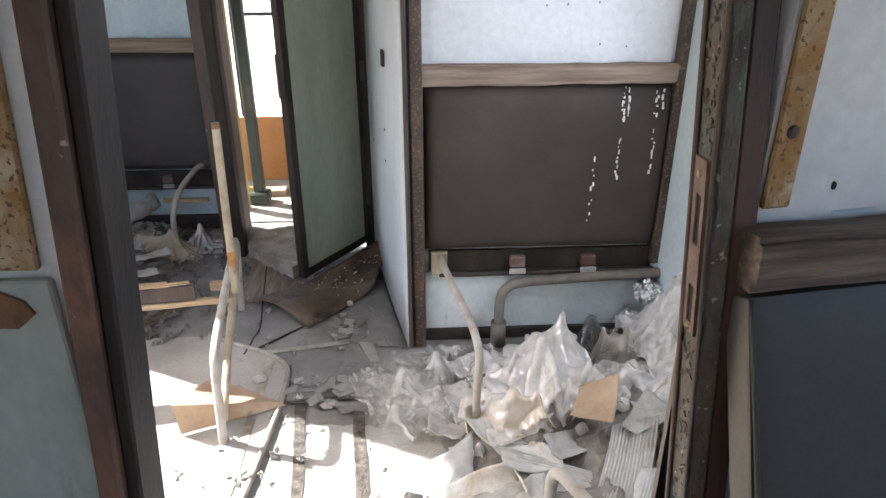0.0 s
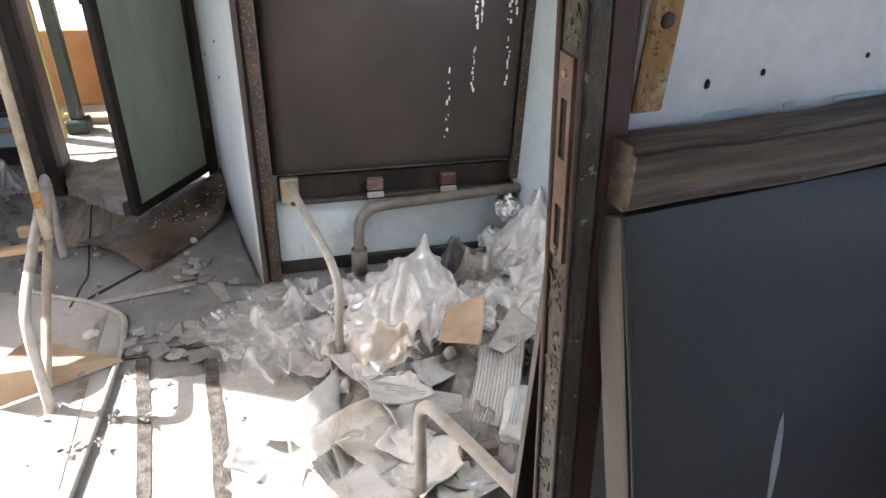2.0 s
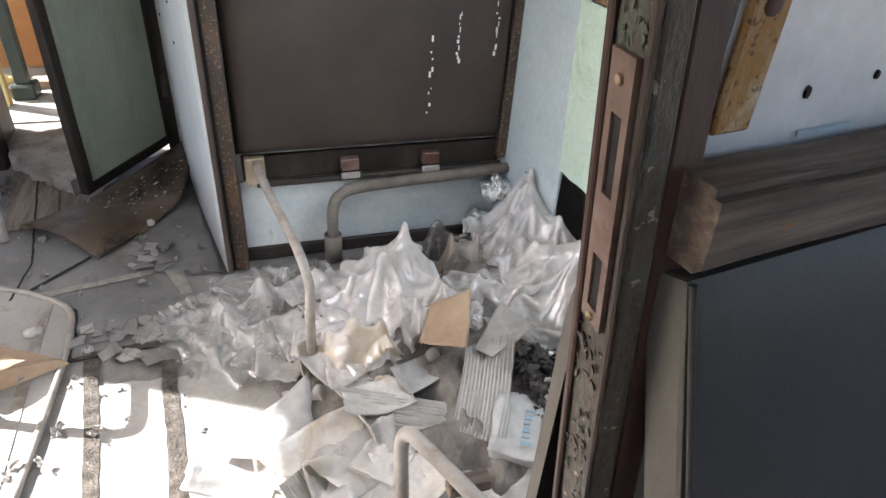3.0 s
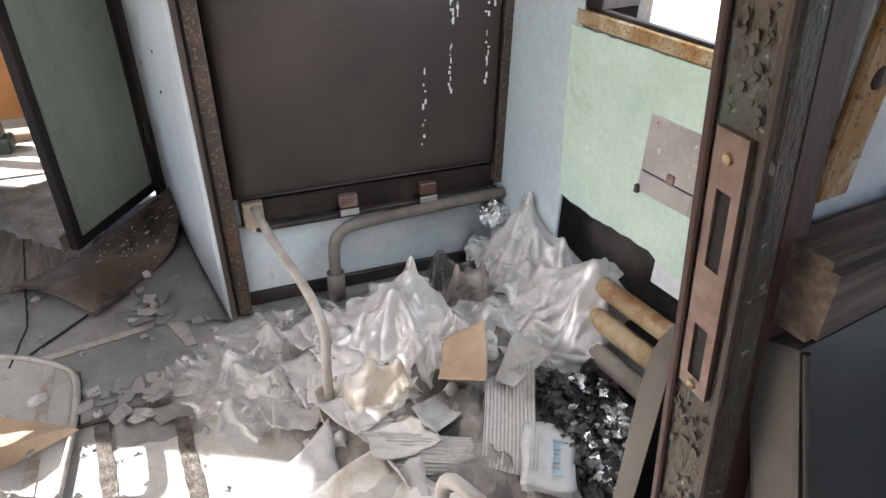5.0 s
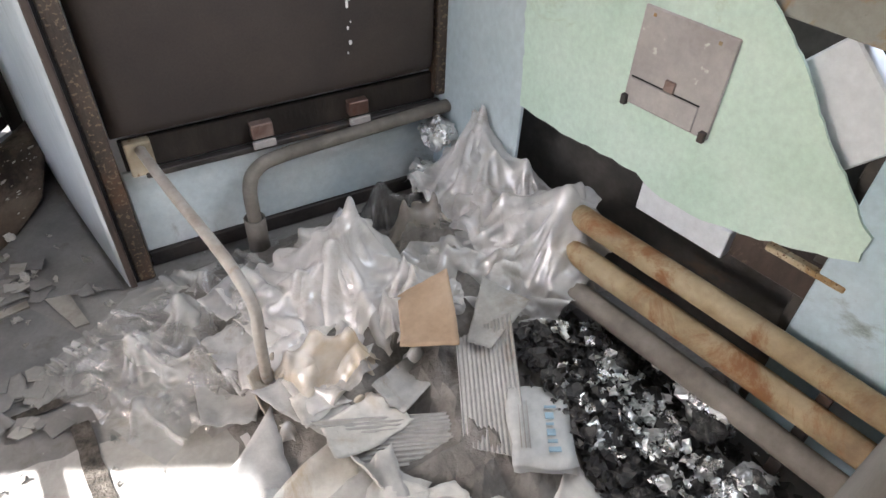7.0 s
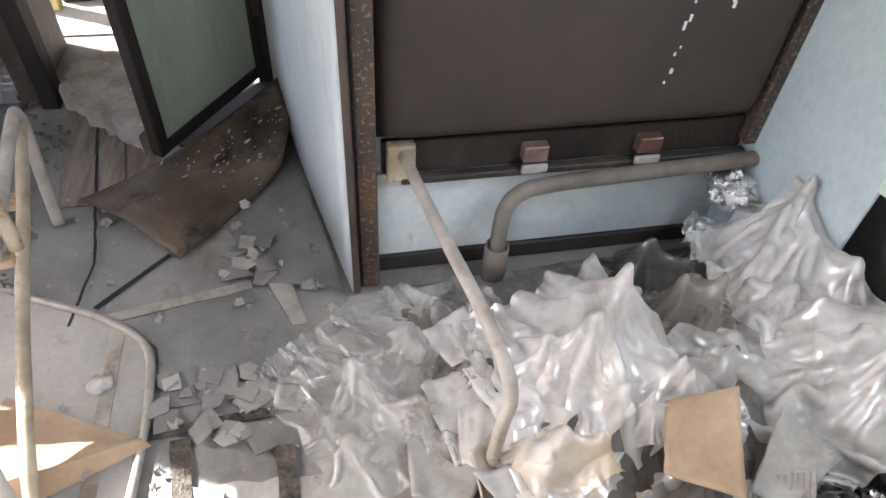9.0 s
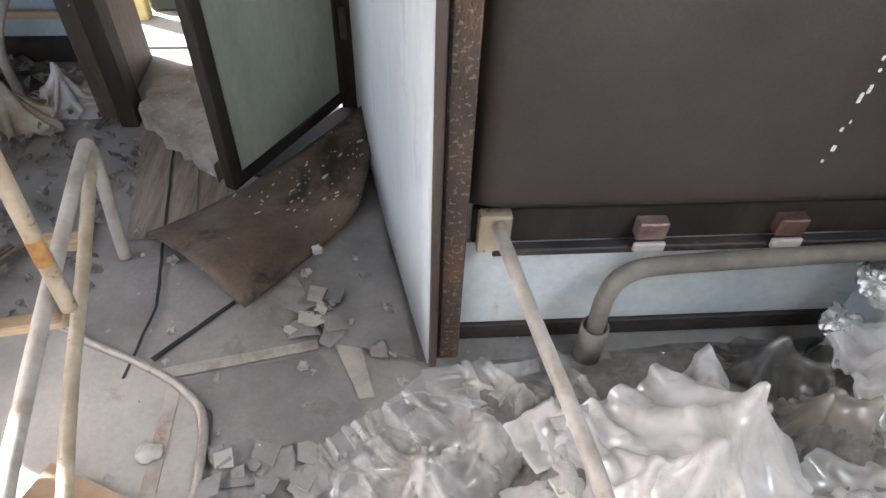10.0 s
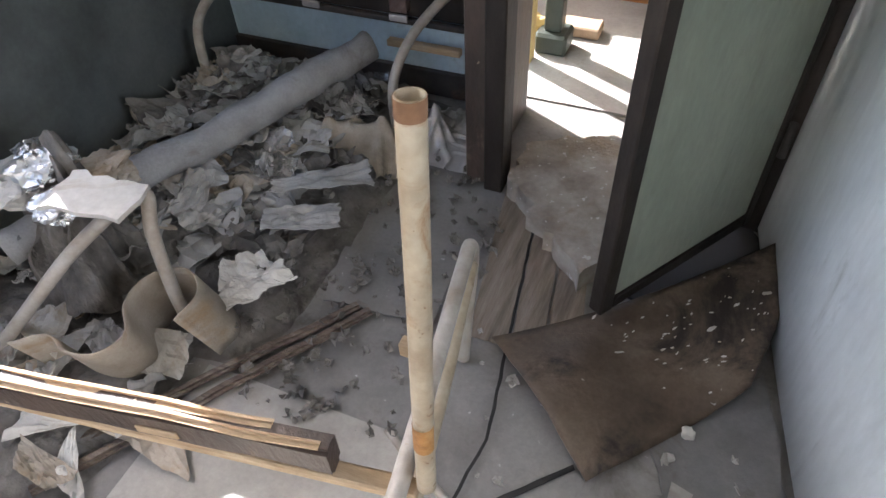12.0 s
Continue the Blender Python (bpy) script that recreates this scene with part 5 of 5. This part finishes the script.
for k, (x, y, z, r, mt) in enumerate(((-0.02, 2.0, 0.04, 0.10, M_BAG), (0.12, 2.34, 0.06, 0.11, M_BAG), (0.46, 2.28, 0.10, 0.11, M_BAG_W), (0.26, 1.76, 0.05, 0.11, M_BAG_Y),
                                       (0.50, 1.80, 0.08, 0.10, M_BAG), (0.66, 1.90, 0.09, 0.11, M_BAG_W), (0.06, 1.78, 0.04, 0.09, M_BAG_W))):
    put_film("crumpled plastic film trodden into the heap", [(x - r, y + r * 0.7, z), (x + r * 0.8, y + r, z), (x + r, y - r * 0.8, z), (x - r * 0.7, y - r, z)],
             [(x, y, z - 0.02, r * 0.7, r * 0.7, 0.09)], mt, 61 + k, n=34)
put_bag("dark clear plastic bag by the pipe", [(0.42, 2.46, 0.08), (0.78, 2.50, 0.1), (0.74, 2.28, 0.1), (0.46, 2.26, 0.1)],
        [(0.60, 2.39, 0.08, 0.13, 0.08, 0.18), (0.70, 2.34, 0.08, 0.06, 0.07, 0.16)], M_BAG_D, 13, n=42)
put_film("brownish film strip between the bags", [(0.50, 2.30, 0.16), (0.74, 2.34, 0.2), (0.72, 2.10, 0.14), (0.56, 2.08, 0.12)],
         [(0.60, 2.22, 0.14, 0.05, 0.08, 0.16), (0.69, 2.20, 0.14, 0.04, 0.07, 0.18)], M_BAG_B, 15, n=44)


# papers, cards and scraps
def curled(w, l, bend, twist, crumple, seed, ribs=0.0):
    """Shape of a sheet bent about its length, with creases; ribs: depth of its corrugation."""
    k = Vector((seed * 1.7, -seed, seed * 0.3))

    def shape(u, v):
        x, y = (u - 0.5) * w, (v - 0.5) * l
        a = bend * (v - 0.5) + twist * (u - 0.5) * (v - 0.5)
        z = 0.5 * l * (1 - math.cos(a)) if abs(bend) > 1e-6 else 0.0
        y = 0.5 * l * math.sin(a) / max(abs(bend) * 0.5, 1e-3) * (1 if bend > 0 else -1) if abs(bend) > 0.2 else y
        z += twist * 0.25 * w * (u - 0.5) * (v - 0.5) * 2
        z += crumple * (billow(Vector((u * 2.2, v * 2.2, 0)) + k, 3) - 0.35)
        if ribs:
            z += ribs * math.sin(u * w / 0.011 * 2 * math.pi)
        return Vector((x, y, z))
    return shape


def put_sheet(name, label, category, at, size, angles, material, seed, bend=0.6, twist=0.4, crumple=0.02, ribs=0.0, thick=0.0015, ragged=0.03, n=14, group=""):
    s = thing(name, label, category, group)
    nx = max(n, int(size[0] / 0.0028)) if ribs else n
    part("sheet", sheet(1, 1, curled(*size, bend, twist, crumple, seed, ribs), nx, n, thick, ragged, seed), material, s, smooth=not ribs and crumple < 0.02, m=pose(*at, *angles), fix=False)
    return s


put_sheet("card_piece", "bent brown cardboard piece in the heap", "cardboard", (0.47, 1.84, 0.20), (0.15, 0.21), (8, -18, -25), M_CARD, 1.0, bend=1.1, crumple=0.008, ragged=0.01, thick=0.003)
put_sheet("card_piece", "pale foam-backed card by the seat tube", "cardboard", (0.06, 1.90, 0.08), (0.09, 0.15), (30, 20, 15), M_CLOTH, 2.0, bend=0.8, crumple=0.015, thick=0.006)
put_sheet("corrugated_card", "grey corrugated card strip draped over the heap", "cardboard", (0.52, 1.61, 0.135), (0.15, 0.34), (14, -10, -28), M_PAPER_GREY, 3.0, bend=0.9, twist=0.3, crumple=0.012, ribs=0.0026, ragged=0.008)
put_sheet("corrugated_card", "grey corrugated card strip flat in the heap", "cardboard", (0.31, 1.60, 0.09), (0.13, 0.36), (4, -6, 70), M_PAPER_GREY, 4.0, bend=0.4, twist=0.3, crumple=0.012, ribs=0.0026, ragged=0.008)
put_sheet("corrugated_card", "yellowed corrugated card folded on the floor", "cardboard", (0.02, 1.42, 0.06), (0.16, 0.2), (14, 18, 35), M_PAPER, 5.0, bend=1.0, twist=0.2, crumple=0.012, ribs=0.0026, ragged=0.01)
put_sheet("wallpaper_fan", "crimped paper fan standing in the heap", "paper", (0.17, 1.60, 0.10), (0.07, 0.22), (10, 62, 20), M_PAPER, 6.0, bend=0.7, twist=0.8, crumple=0.01, ribs=0.0026)
put_sheet("card_flap", "torn grey card flap over the corrugated strip", "cardboard", (0.62, 1.76, 0.20), (0.2, 0.11), (6, -10, 35), M_PAPER_GREY, 7.0, bend=0.5, crumple=0.008, thick=0.002)
carton = thing("carton", "crushed white food carton with faded blue print", "carton")
CM = pose(0.575, 1.47, 0.075, 5, -4, -30)
bm = box(-0.075, 0.075, -0.10, 0.10, 0.0, 0.06, 0)
bmesh.ops.subdivide_edges(bm, edges=bm.edges[:], cuts=6, use_grid_fill=True)
for v in bm.verts:
    v.co += Vector((noise.noise(v.co * 14), noise.noise(v.co * 13 + Vector((5, 0, 0))), noise.noise(v.co * 12 + Vector((0, 5, 0))))) * 0.012
part("box", bm, M_CARTON, carton, smooth=True, m=CM)
for k, (u0, u1, v0, v1) in enumerate(((0.012, 0.040, -0.070, -0.058), (0.012, 0.034, -0.048, -0.040), (0.012, 0.032, -0.030, -0.014), (0.012, 0.030, -0.004, 0.002), (0.012, 0.032, 0.012, 0.028), (0.012, 0.040, 0.040, 0.046), (-0.03, -0.027, -0.06, 0.06), (-0.04, -0.037, -0.06, 0.06), (-0.05, -0.047, -0.06, 0.05))):
    part("print_bar", box(u0, u1, v0, v1, 0.066, 0.069, 0), M_PRINT if k < 6 else M_PAPER_GREY, carton, m=CM)
rnd = random.Random(11)
for k in range(54):
    x, y = rnd.uniform(-0.24, 0.62), rnd.uniform(1.12, 1.72)
    if 0.38 < x < 0.72 and 1.3 < y < 1.72:
        x, y = x - 0.5, y - 0.1
    if k > 41:
        x, y = rnd.uniform(-0.1, 0.6), rnd.uniform(1.72, 2.3)
    lift = max(0.0, level_r(x, y)) + (rnd.uniform(0.015, 0.045) if k < 42 else 0.012)
    mt = rnd.choice((M_PAPER, M_PAPER, M_PAPER_GREY, M_PAPER_GREY, M_PAPER, M_BAG_W))
    put_sheet("paper_scrap", "dirty torn paper scrap in the rubbish heap", "paper", (x, y, lift), (rnd.uniform(0.10, 0.26), rnd.uniform(0.10, 0.30)),
              (rnd.uniform(-12, 12), rnd.uniform(-12, 12), rnd.uniform(0, 360)), mt, k * 3.7, bend=rnd.uniform(0.3, 1.3), twist=rnd.uniform(-1, 1), crumple=0.018, ragged=0.04, n=14, group="paper scraps")


# foil and burnt scraps by the pipes
def put_foil(at, r, seed, label="crumpled aluminium foil lump", flat=0.8, material=None):
    f = thing("foil_lump", label, "foil", "foil lumps")
    bm = bmesh.new()
    bmesh.ops.create_icosphere(bm, subdivisions=4, radius=r)
    for v in bm.verts:
        d = v.co.normalized()
        v.co = d * r * (0.80 + 0.22 * crease(d, 5.0, 4, seed) + 0.45 * noise.noise(d * 1.5 + Vector((seed, 0, 0))))
        v.co.z *= flat
    part("foil", bm, material or M_FOIL, f, m=Matrix.Translation(at))


put_foil((0.87, 2.50, 0.27), 0.065, 1.0, "bright crumpled foil by the corner pipe")
put_foil((0.80, 2.46, 0.16), 0.05, 2.0)
put_foil((1.0, 1.33, 0.10), 0.085, 3.0, "grey crumpled foil lump beside the pipes")
put_foil((0.56, 1.90, 0.17), 0.055, 5.0, "clear crumpled cup in the heap", material=M_BAG_W)
rnd = random.Random(5)
for k in range(20):
    u = rnd.random()
    put_foil((rnd.uniform(0.68, 0.98), rnd.uniform(1.12, 1.68), 0.03 + 0.07 * u), rnd.uniform(0.018, 0.045), 10 + k, flat=rnd.uniform(0.4, 0.9), material=M_FOIL if k % 3 else M_ASH)


def scrap_field(n, spot, size, seed, height, tilt=50, curl=0.8):
    """Many small crumpled scraps in one mesh."""
    r = random.Random(seed)
    out = bmesh.new()
    for k in range(n):
        x, y = spot(r)
        s = r.uniform(*size)
        m = pose(x, y, height(x, y) + r.uniform(0.0, 0.03), r.uniform(-tilt, tilt), r.uniform(-tilt, tilt), r.uniform(0, 360))
        g = [[out.verts.new(m @ (Vector(((i / 3 - 0.5) * s * r.uniform(0.8, 1.2), (j / 3 - 0.5) * s * r.uniform(0.6, 1.3), s * curl * noise.noise(Vector((i * 0.9, j * 0.9, k * 1.7))))))) for i in range(4)] for j in range(4)]
        for j in range(3):
            for i in range(3):
                out.faces.new((g[j][i], g[j][i + 1], g[j + 1][i + 1], g[j + 1][i]))
        off = m.to_3x3() @ Vector((0, 0, -0.002))
        h = [[out.verts.new(v.co + off) for v in row] for row in g]
        for j in range(3):
            for i in range(3):
                out.faces.new((h[j][i], h[j + 1][i], h[j + 1][i + 1], h[j][i + 1]))
        edge = [(0, i) for i in range(3)] + [(j, 3) for j in range(3)] + [(3, i) for i in (3, 2, 1)] + [(j, 0) for j in (3, 2, 1)]
        for (j0, i0), (j1, i1) in zip(edge, edge[1:] + edge[:1]):
            out.faces.new((g[j1][i1], g[j0][i0], h[j0][i0], h[j1][i1]))
    return out


ash = thing("burnt_scraps", "burnt black scraps and ash by the pipes", "burnt scraps", kind="stuff")
part("scraps", scrap_field(900, lambda r: (r.uniform(0.62, 1.02), r.uniform(1.0, 1.72)), (0.015, 0.05), 3, lambda x, y: max(0.0, level_r(x, y)) + 0.01), M_ASH, ash, fix=False)
shine = thing("foil_scraps", "torn silver foil scraps among the ash", "foil scraps", kind="stuff")
part("scraps", scrap_field(260, lambda r: (r.gauss(0.85, 0.09), r.gauss(1.36, 0.17)), (0.01, 0.032), 13, lambda x, y: max(0.0, level_r(x, y)) + 0.03), M_FOIL, shine, fix=False)
chips = thing("paint_chips", "broken linoleum chips on the aisle floor", "chips", kind="stuff")
part("chips", scrap_field(90, lambda r: (r.uniform(-1.0, -0.2), r.uniform(1.7, 3.0)), (0.008, 0.03), 8, lambda x, y: 0.0), M_LINO_PALE, chips, fix=False)
for x, y, w, l, a in ((-0.50, 2.63, 0.09, 0.07, 20), (-0.42, 2.60, 0.08, 0.06, 60), (-0.52, 2.26, 0.10, 0.08, 10), (-0.44, 2.22, 0.12, 0.09, 40), (-0.36, 2.20, 0.08, 0.1, 75), (-0.55, 2.16, 0.07, 0.06, 30), (-0.3, 2.55, 0.05, 0.05, 10)):
    put_sheet("linoleum_chip", "broken grey linoleum piece on the floor", "linoleum", (x, y, 0.012), (w, l), (3, -4, a), M_LINO, x * 7, bend=0.25, twist=0.2, crumple=0.004, ragged=0.08, thick=0.003, n=8, group="linoleum pieces")
tuft = thing("foam_tuft", "white fluff lying on the hatch", "fluff")
part("tuft", crumpled_bag((0.035, 0.03, 0.02), 2.7, 0.5, 3), M_PAPER, tuft, smooth=True, m=Matrix.Translation((-0.80, 2.30, 0.006)))
tuft = thing("foam_tuft", "white fluff caught on the hardboard edge", "fluff")
part("tuft", crumpled_bag((0.02, 0.02, 0.016), 5.7, 0.5, 3), M_PAPER, tuft, smooth=True, m=Matrix.Translation((-0.47, 2.88, 0.03)))

# ---- rubbish across the aisle ----
lag = thing("lagged_pipe", "loose pipe wrapped in grey lagging cloth", "pipe")
part("lagging", tube([(-2.25, 2.70, 0.15), (-2.08, 3.05, 0.19), (-1.97, 3.24, 0.20), (-1.85, 3.50, 0.23), (-1.71, 3.82, 0.25)], 0.052, 20, 10, wobble=0.25), M_LAG, lag, smooth=True)
canvas = thing("canvas_bundle", "stained folded canvas bundle", "canvas")
part("cloth", settled_film([(-1.90, 3.50, 0.1), (-1.48, 3.72, 0.1), (-1.36, 3.50, 0.06), (-1.78, 3.28, 0.06)],
     filling([(-1.70, 3.50, 0.06, 0.12, 0.09, 0.15), (-1.54, 3.56, 0.06, 0.10, 0.08, 0.15)], 7, 6), 7, slack=(1.1, 1.1), n=40, bend=0.2), M_CLOTH, canvas, fix=False)
put_sheet("card_flap", "pale torn card sheet across the heap", "cardboard", (-1.59, 3.26, 0.14), (0.34, 0.12), (-6, 4, 37), M_PAPER_GREY, 31, bend=0.5, twist=0.2, crumple=0.03, ragged=0.08, n=22)
put_sheet("card_flap", "pale curled card sheet on the floor", "cardboard", (-1.59, 3.12, 0.105), (0.25, 0.13), (-10, 4, 29), M_PAPER_GREY, 32, bend=0.8, twist=0.15, crumple=0.025, ragged=0.06, n=22)
put_sheet("paper_wad", "flattened white paper wad on the floor", "paper", (-1.61, 2.885, 0.10), (0.17, 0.20), (4, 6, -40), M_PAPER, 33, bend=0.3, twist=0.3, crumple=0.05, ragged=0.09, n=24, thick=0.006)
path = smooth_path([(-1.93, 2.50, 0), (-1.88, 2.55, 0), (-1.82, 2.53, 0), (-1.75, 2.55, 0), (-1.72, 2.62, 0), (-1.77, 2.69, 0), (-1.76, 2.78, 0), (-1.67, 2.83, 0), (-1.59, 2.78, 0), (-1.59, 2.69, 0)], 6)


def strip_shape(u, v):
    i = u * (len(path) - 1)
    a, b = path[int(i)], path[min(int(i) + 1, len(path) - 1)]
    p = a.lerp(b, i - int(i))
    return Vector((p.x + 0.03 * v * math.sin(u * 5), p.y - 0.05 * v, 0.012 + 0.19 * v))


curl = thing("linoleum_curl", "curled beige linoleum strip standing on edge", "linoleum")
part("strip", sheet(1, 1, strip_shape, 54, 6, 0.004), M_CLOTH, curl, smooth=True)
frame_w = thing("tubular_bench", "bent grey tube of the bench by the sunny window", "seat frame", "seat frames")
part("tube", tube([(-1.715, 2.74, 0.0), (-1.715, 2.74, 0.15), (-1.715, 2.76, 0.34), (-1.73, 2.80, 0.415), (-1.78, 2.78, 0.40), (-1.88, 2.66, 0.31), (-2.0, 2.52, 0.16), (-2.1, 2.42, 0.04)], 0.0165), M_TUBE_GREY, frame_w, smooth=True)
frame_b = thing("tubular_bench", "bent rusty tube on the blue wall", "seat frame", "seat frames")
part("tube", tube([(-1.42, 3.97, 0.44), (-1.46, 3.9, 0.42), (-1.53, 3.78, 0.33), (-1.565, 3.70, 0.2), (-1.565, 3.69, 0.0)], 0.0165), M_TUBE_GREY, frame_b, smooth=True)
part("slat", box(-1.70, -1.42, 3.93, 3.96, 0.20, 0.225, 0.003), M_RAW, frame_b)
frame_c = thing("tubular_bench", "bent grey tube in the dark corner", "seat frame", "seat frames")
part("tube", tube([(-2.2, 3.95, 0.44), (-2.24, 3.8, 0.42), (-2.27, 3.66, 0.34), (-2.25, 3.6, 0.2), (-2.22, 3.58, 0.05)], 0.0165), M_TUBE_GREY, frame_c, smooth=True)
for a, b, label in (((-1.292, 2.95), (-1.76, 2.24), "long split wooden batten on the floor"), ((-1.33, 2.955), (-1.82, 2.28), "long grooved wooden batten on the floor")):
    d = Vector(b) - Vector(a)
    st = thing("batten", label, "batten", "wooden battens")
    part("batten", rail(0.0, d.length, -0.014, 0.014, 0.006, 0.028, d.x), M_WOODDK, st, m=Matrix.Translation((a[0], a[1], 0)) @ Matrix.Rotation(math.atan2(d.y, d.x), 4, "Z"))
heap_w, level_w = heap(-2.42, -1.62, 1.7, 2.8, lambda u, v: 0.13 * (1 - 0.8 * u), 12.0, 30)
rubbish_w = thing("rubbish_heap", "heap of dark rubbish under the sunny window", "rubbish", kind="stuff")
part("heap", heap_w, M_DIRT, rubbish_w, fix=False)
rnd = random.Random(77)
for k in range(26):
    x, y = rnd.uniform(-2.3, -1.55), rnd.uniform(1.9, 2.65)
    put_sheet("paper_scrap", "dark greyed paper scrap under the sunny window", "paper", (x, y, max(0.0, level_w(x, y)) + 0.03), (rnd.uniform(0.06, 0.16), rnd.uniform(0.06, 0.18)),
              (rnd.uniform(-25, 25), rnd.uniform(-25, 25), rnd.uniform(0, 360)), rnd.choice((M_PAPER_GREY, M_CLOTH, M_PAPER)), 300 + k * 2.3, bend=rnd.uniform(0.3, 1.4), twist=rnd.uniform(-1, 1), crumple=0.04, ragged=0.05, n=10, group="paper scraps")
lid = thing("white_board", "white laminate board catching the sun", "board")
part("board", prism(ragged_outline([(-1.93, 2.80), (-1.72, 2.81), (-1.715, 2.70), (-1.92, 2.67)], 0.03, 0.018), 0.425, 0.437), M_PAPER, lid)
sack = thing("canvas_sack", "dark canvas sack slumped under the sunny window", "sack")
part("cloth", gathered_bag((0.19, 0.16, 0.36), 41.0, folds=9, depth=0.4), M_DIRT, sack, fix=False, m=Matrix.Translation((-2.10, 2.80, 0.03)))
put_foil((-2.08, 2.82, 0.40), 0.085, 71.0, "bright crumpled foil catching the sun", flat=0.6)
put_foil((-1.98, 2.74, 0.36), 0.06, 72.0, "bright crumpled foil catching the sun", flat=0.6)
put_foil((-2.15, 2.74, 0.37), 0.10, 73.0, "crumpled pale paper catching the sun", flat=0.4, material=M_PAPER)
put_foil((-2.0, 2.90, 0.33), 0.09, 74.0, "crumpled brown card catching the sun", flat=0.4, material=M_CLOTH)
litter = thing("paper_litter", "fine grey paper litter over the heap by the blue wall", "litter", kind="stuff")
part("litter", scrap_field(110, lambda r: (r.uniform(-2.4, -1.65), r.uniform(2.9, 3.95)), (0.04, 0.12), 28, lambda x, y: max(0.0, level_l(x, y)) + 0.012, 20, 0.45), M_PAPER_GREY, litter, fix=False)
soot_litter = thing("dark_litter", "dark burnt litter over the heap by the blue wall", "litter", kind="stuff")
part("litter", scrap_field(170, lambda r: (r.uniform(-2.4, -1.55), r.uniform(2.9, 3.95)), (0.02, 0.10), 29, lambda x, y: max(0.0, level_l(x, y)) + 0.016, 25, 0.5), M_DIRT, soot_litter, fix=False)
rnd = random.Random(23)
for k in range(170):
    x, y = rnd.uniform(-2.38, -1.68), rnd.uniform(2.62, 3.9)
    if x > -1.98 and y < 3.0:
        x, y = x - 0.35, y + 0.75
    lift = max(0.0, level_l(x, y)) + rnd.uniform(0.02, 0.06)
    mt = rnd.choice((M_PAPER_GREY, M_PAPER_GREY, M_PAPER_GREY, M_DIRT, M_CLOTH, M_LAG, M_BAG))
    put_sheet("paper_scrap", "greyed torn paper scrap in the heap by the blue wall", "paper", (x, y, lift), (rnd.uniform(0.06, 0.20), rnd.uniform(0.06, 0.2)),
              (rnd.uniform(-16, 16), rnd.uniform(-16, 16), rnd.uniform(0, 360)), mt, 100 + k * 3.7, bend=rnd.uniform(0.1, 0.8), twist=rnd.uniform(-0.6, 0.6), crumple=0.05, ragged=0.06, n=9, group="paper scraps")
for k in range(12):
    fx, fy = rnd.uniform(-2.35, -1.85), rnd.uniform(2.75, 3.6)
    put_foil((fx, fy, level_l(fx, fy) + 0.03), rnd.uniform(0.02, 0.045), 60 + k, "grey crumpled foil in the heap by the blue wall")
grit = thing("floor_grit", "broken bits strewn over the floor by the heap", "bits", kind="stuff")
part("bits", scrap_field(260, lambda r: (r.uniform(-1.75, -1.05), r.uniform(2.6, 3.6)), (0.008, 0.035), 18, lambda x, y: 0.0), M_DIRT, grit, fix=False)
put_bag("grey plastic bag by the blue wall", [(-1.56, 3.82, 0.02), (-1.32, 3.86, 0.02), (-1.30, 3.62, 0.02), (-1.54, 3.60, 0.02)],
        [(-1.43, 3.73, 0.02, 0.07, 0.06, 0.16)], M_BAG_W, 33, n=34)
brick = thing("brick", "pale broken brick on the vestibule floor", "brick")
part("brick", box(-1.22, -1.06, 4.56, 4.66, 0.004, 0.05, 0.006), M_CARD, brick)

# broken pieces of linoleum along the joints
rnd = random.Random(52)
for k in range(26):
    if k < 18:
        x, y = rnd.uniform(-0.68, -0.42), 2.13 + rnd.uniform(-0.05, 0.16)
    else:
        x, y = rnd.uniform(-0.53, -0.36), rnd.uniform(2.62, 2.76)
    r, a0 = rnd.uniform(0.015, 0.045), rnd.uniform(0, 6)
    n = rnd.choice((4, 4, 5))
    ring = [(r * rnd.uniform(0.7, 1.3) * math.cos(a0 + 2 * math.pi * i / n), r * rnd.uniform(0.5, 1.2) * math.sin(a0 + 2 * math.pi * i / n)) for i in range(n)]
    piece = thing("linoleum_shard", "broken pale linoleum shard on the aisle floor", "linoleum", "linoleum shards")
    part("shard", prism(ring, 0.0, 0.003), rnd.choice((M_LINO, M_LINO_PALE, M_LINO_DK_SHADE)), piece, m=pose(x, y, 0.008 + 0.0004 * k, rnd.uniform(-5, 5), rnd.uniform(-5, 5), rnd.uniform(0, 360)))

# screw holes in the closet wall
for x, y, z in ((-0.259, 2.928, 0.896), (-0.260, 2.931, 0.752), (-0.334, 3.364, 0.737)):
    hole = thing("screw_hole", "small black screw hole in the closet wall", "screw hole", "screw holes")
    u = (y - 2.5) / 1.2
    bm = bmesh.new()
    bmesh.ops.create_cone(bm, cap_ends=True, segments=9, radius1=0.006, radius2=0.005, depth=0.03)
    part("hole", bm, M_BLACK, hole, m=Matrix.Translation((-0.17 - 0.205 * u - 0.012 * math.sin(math.pi * u), y, z)) @ Matrix.Rotation(radians(9.7), 4, "Z") @ Matrix.Rotation(radians(90), 4, "Y"))
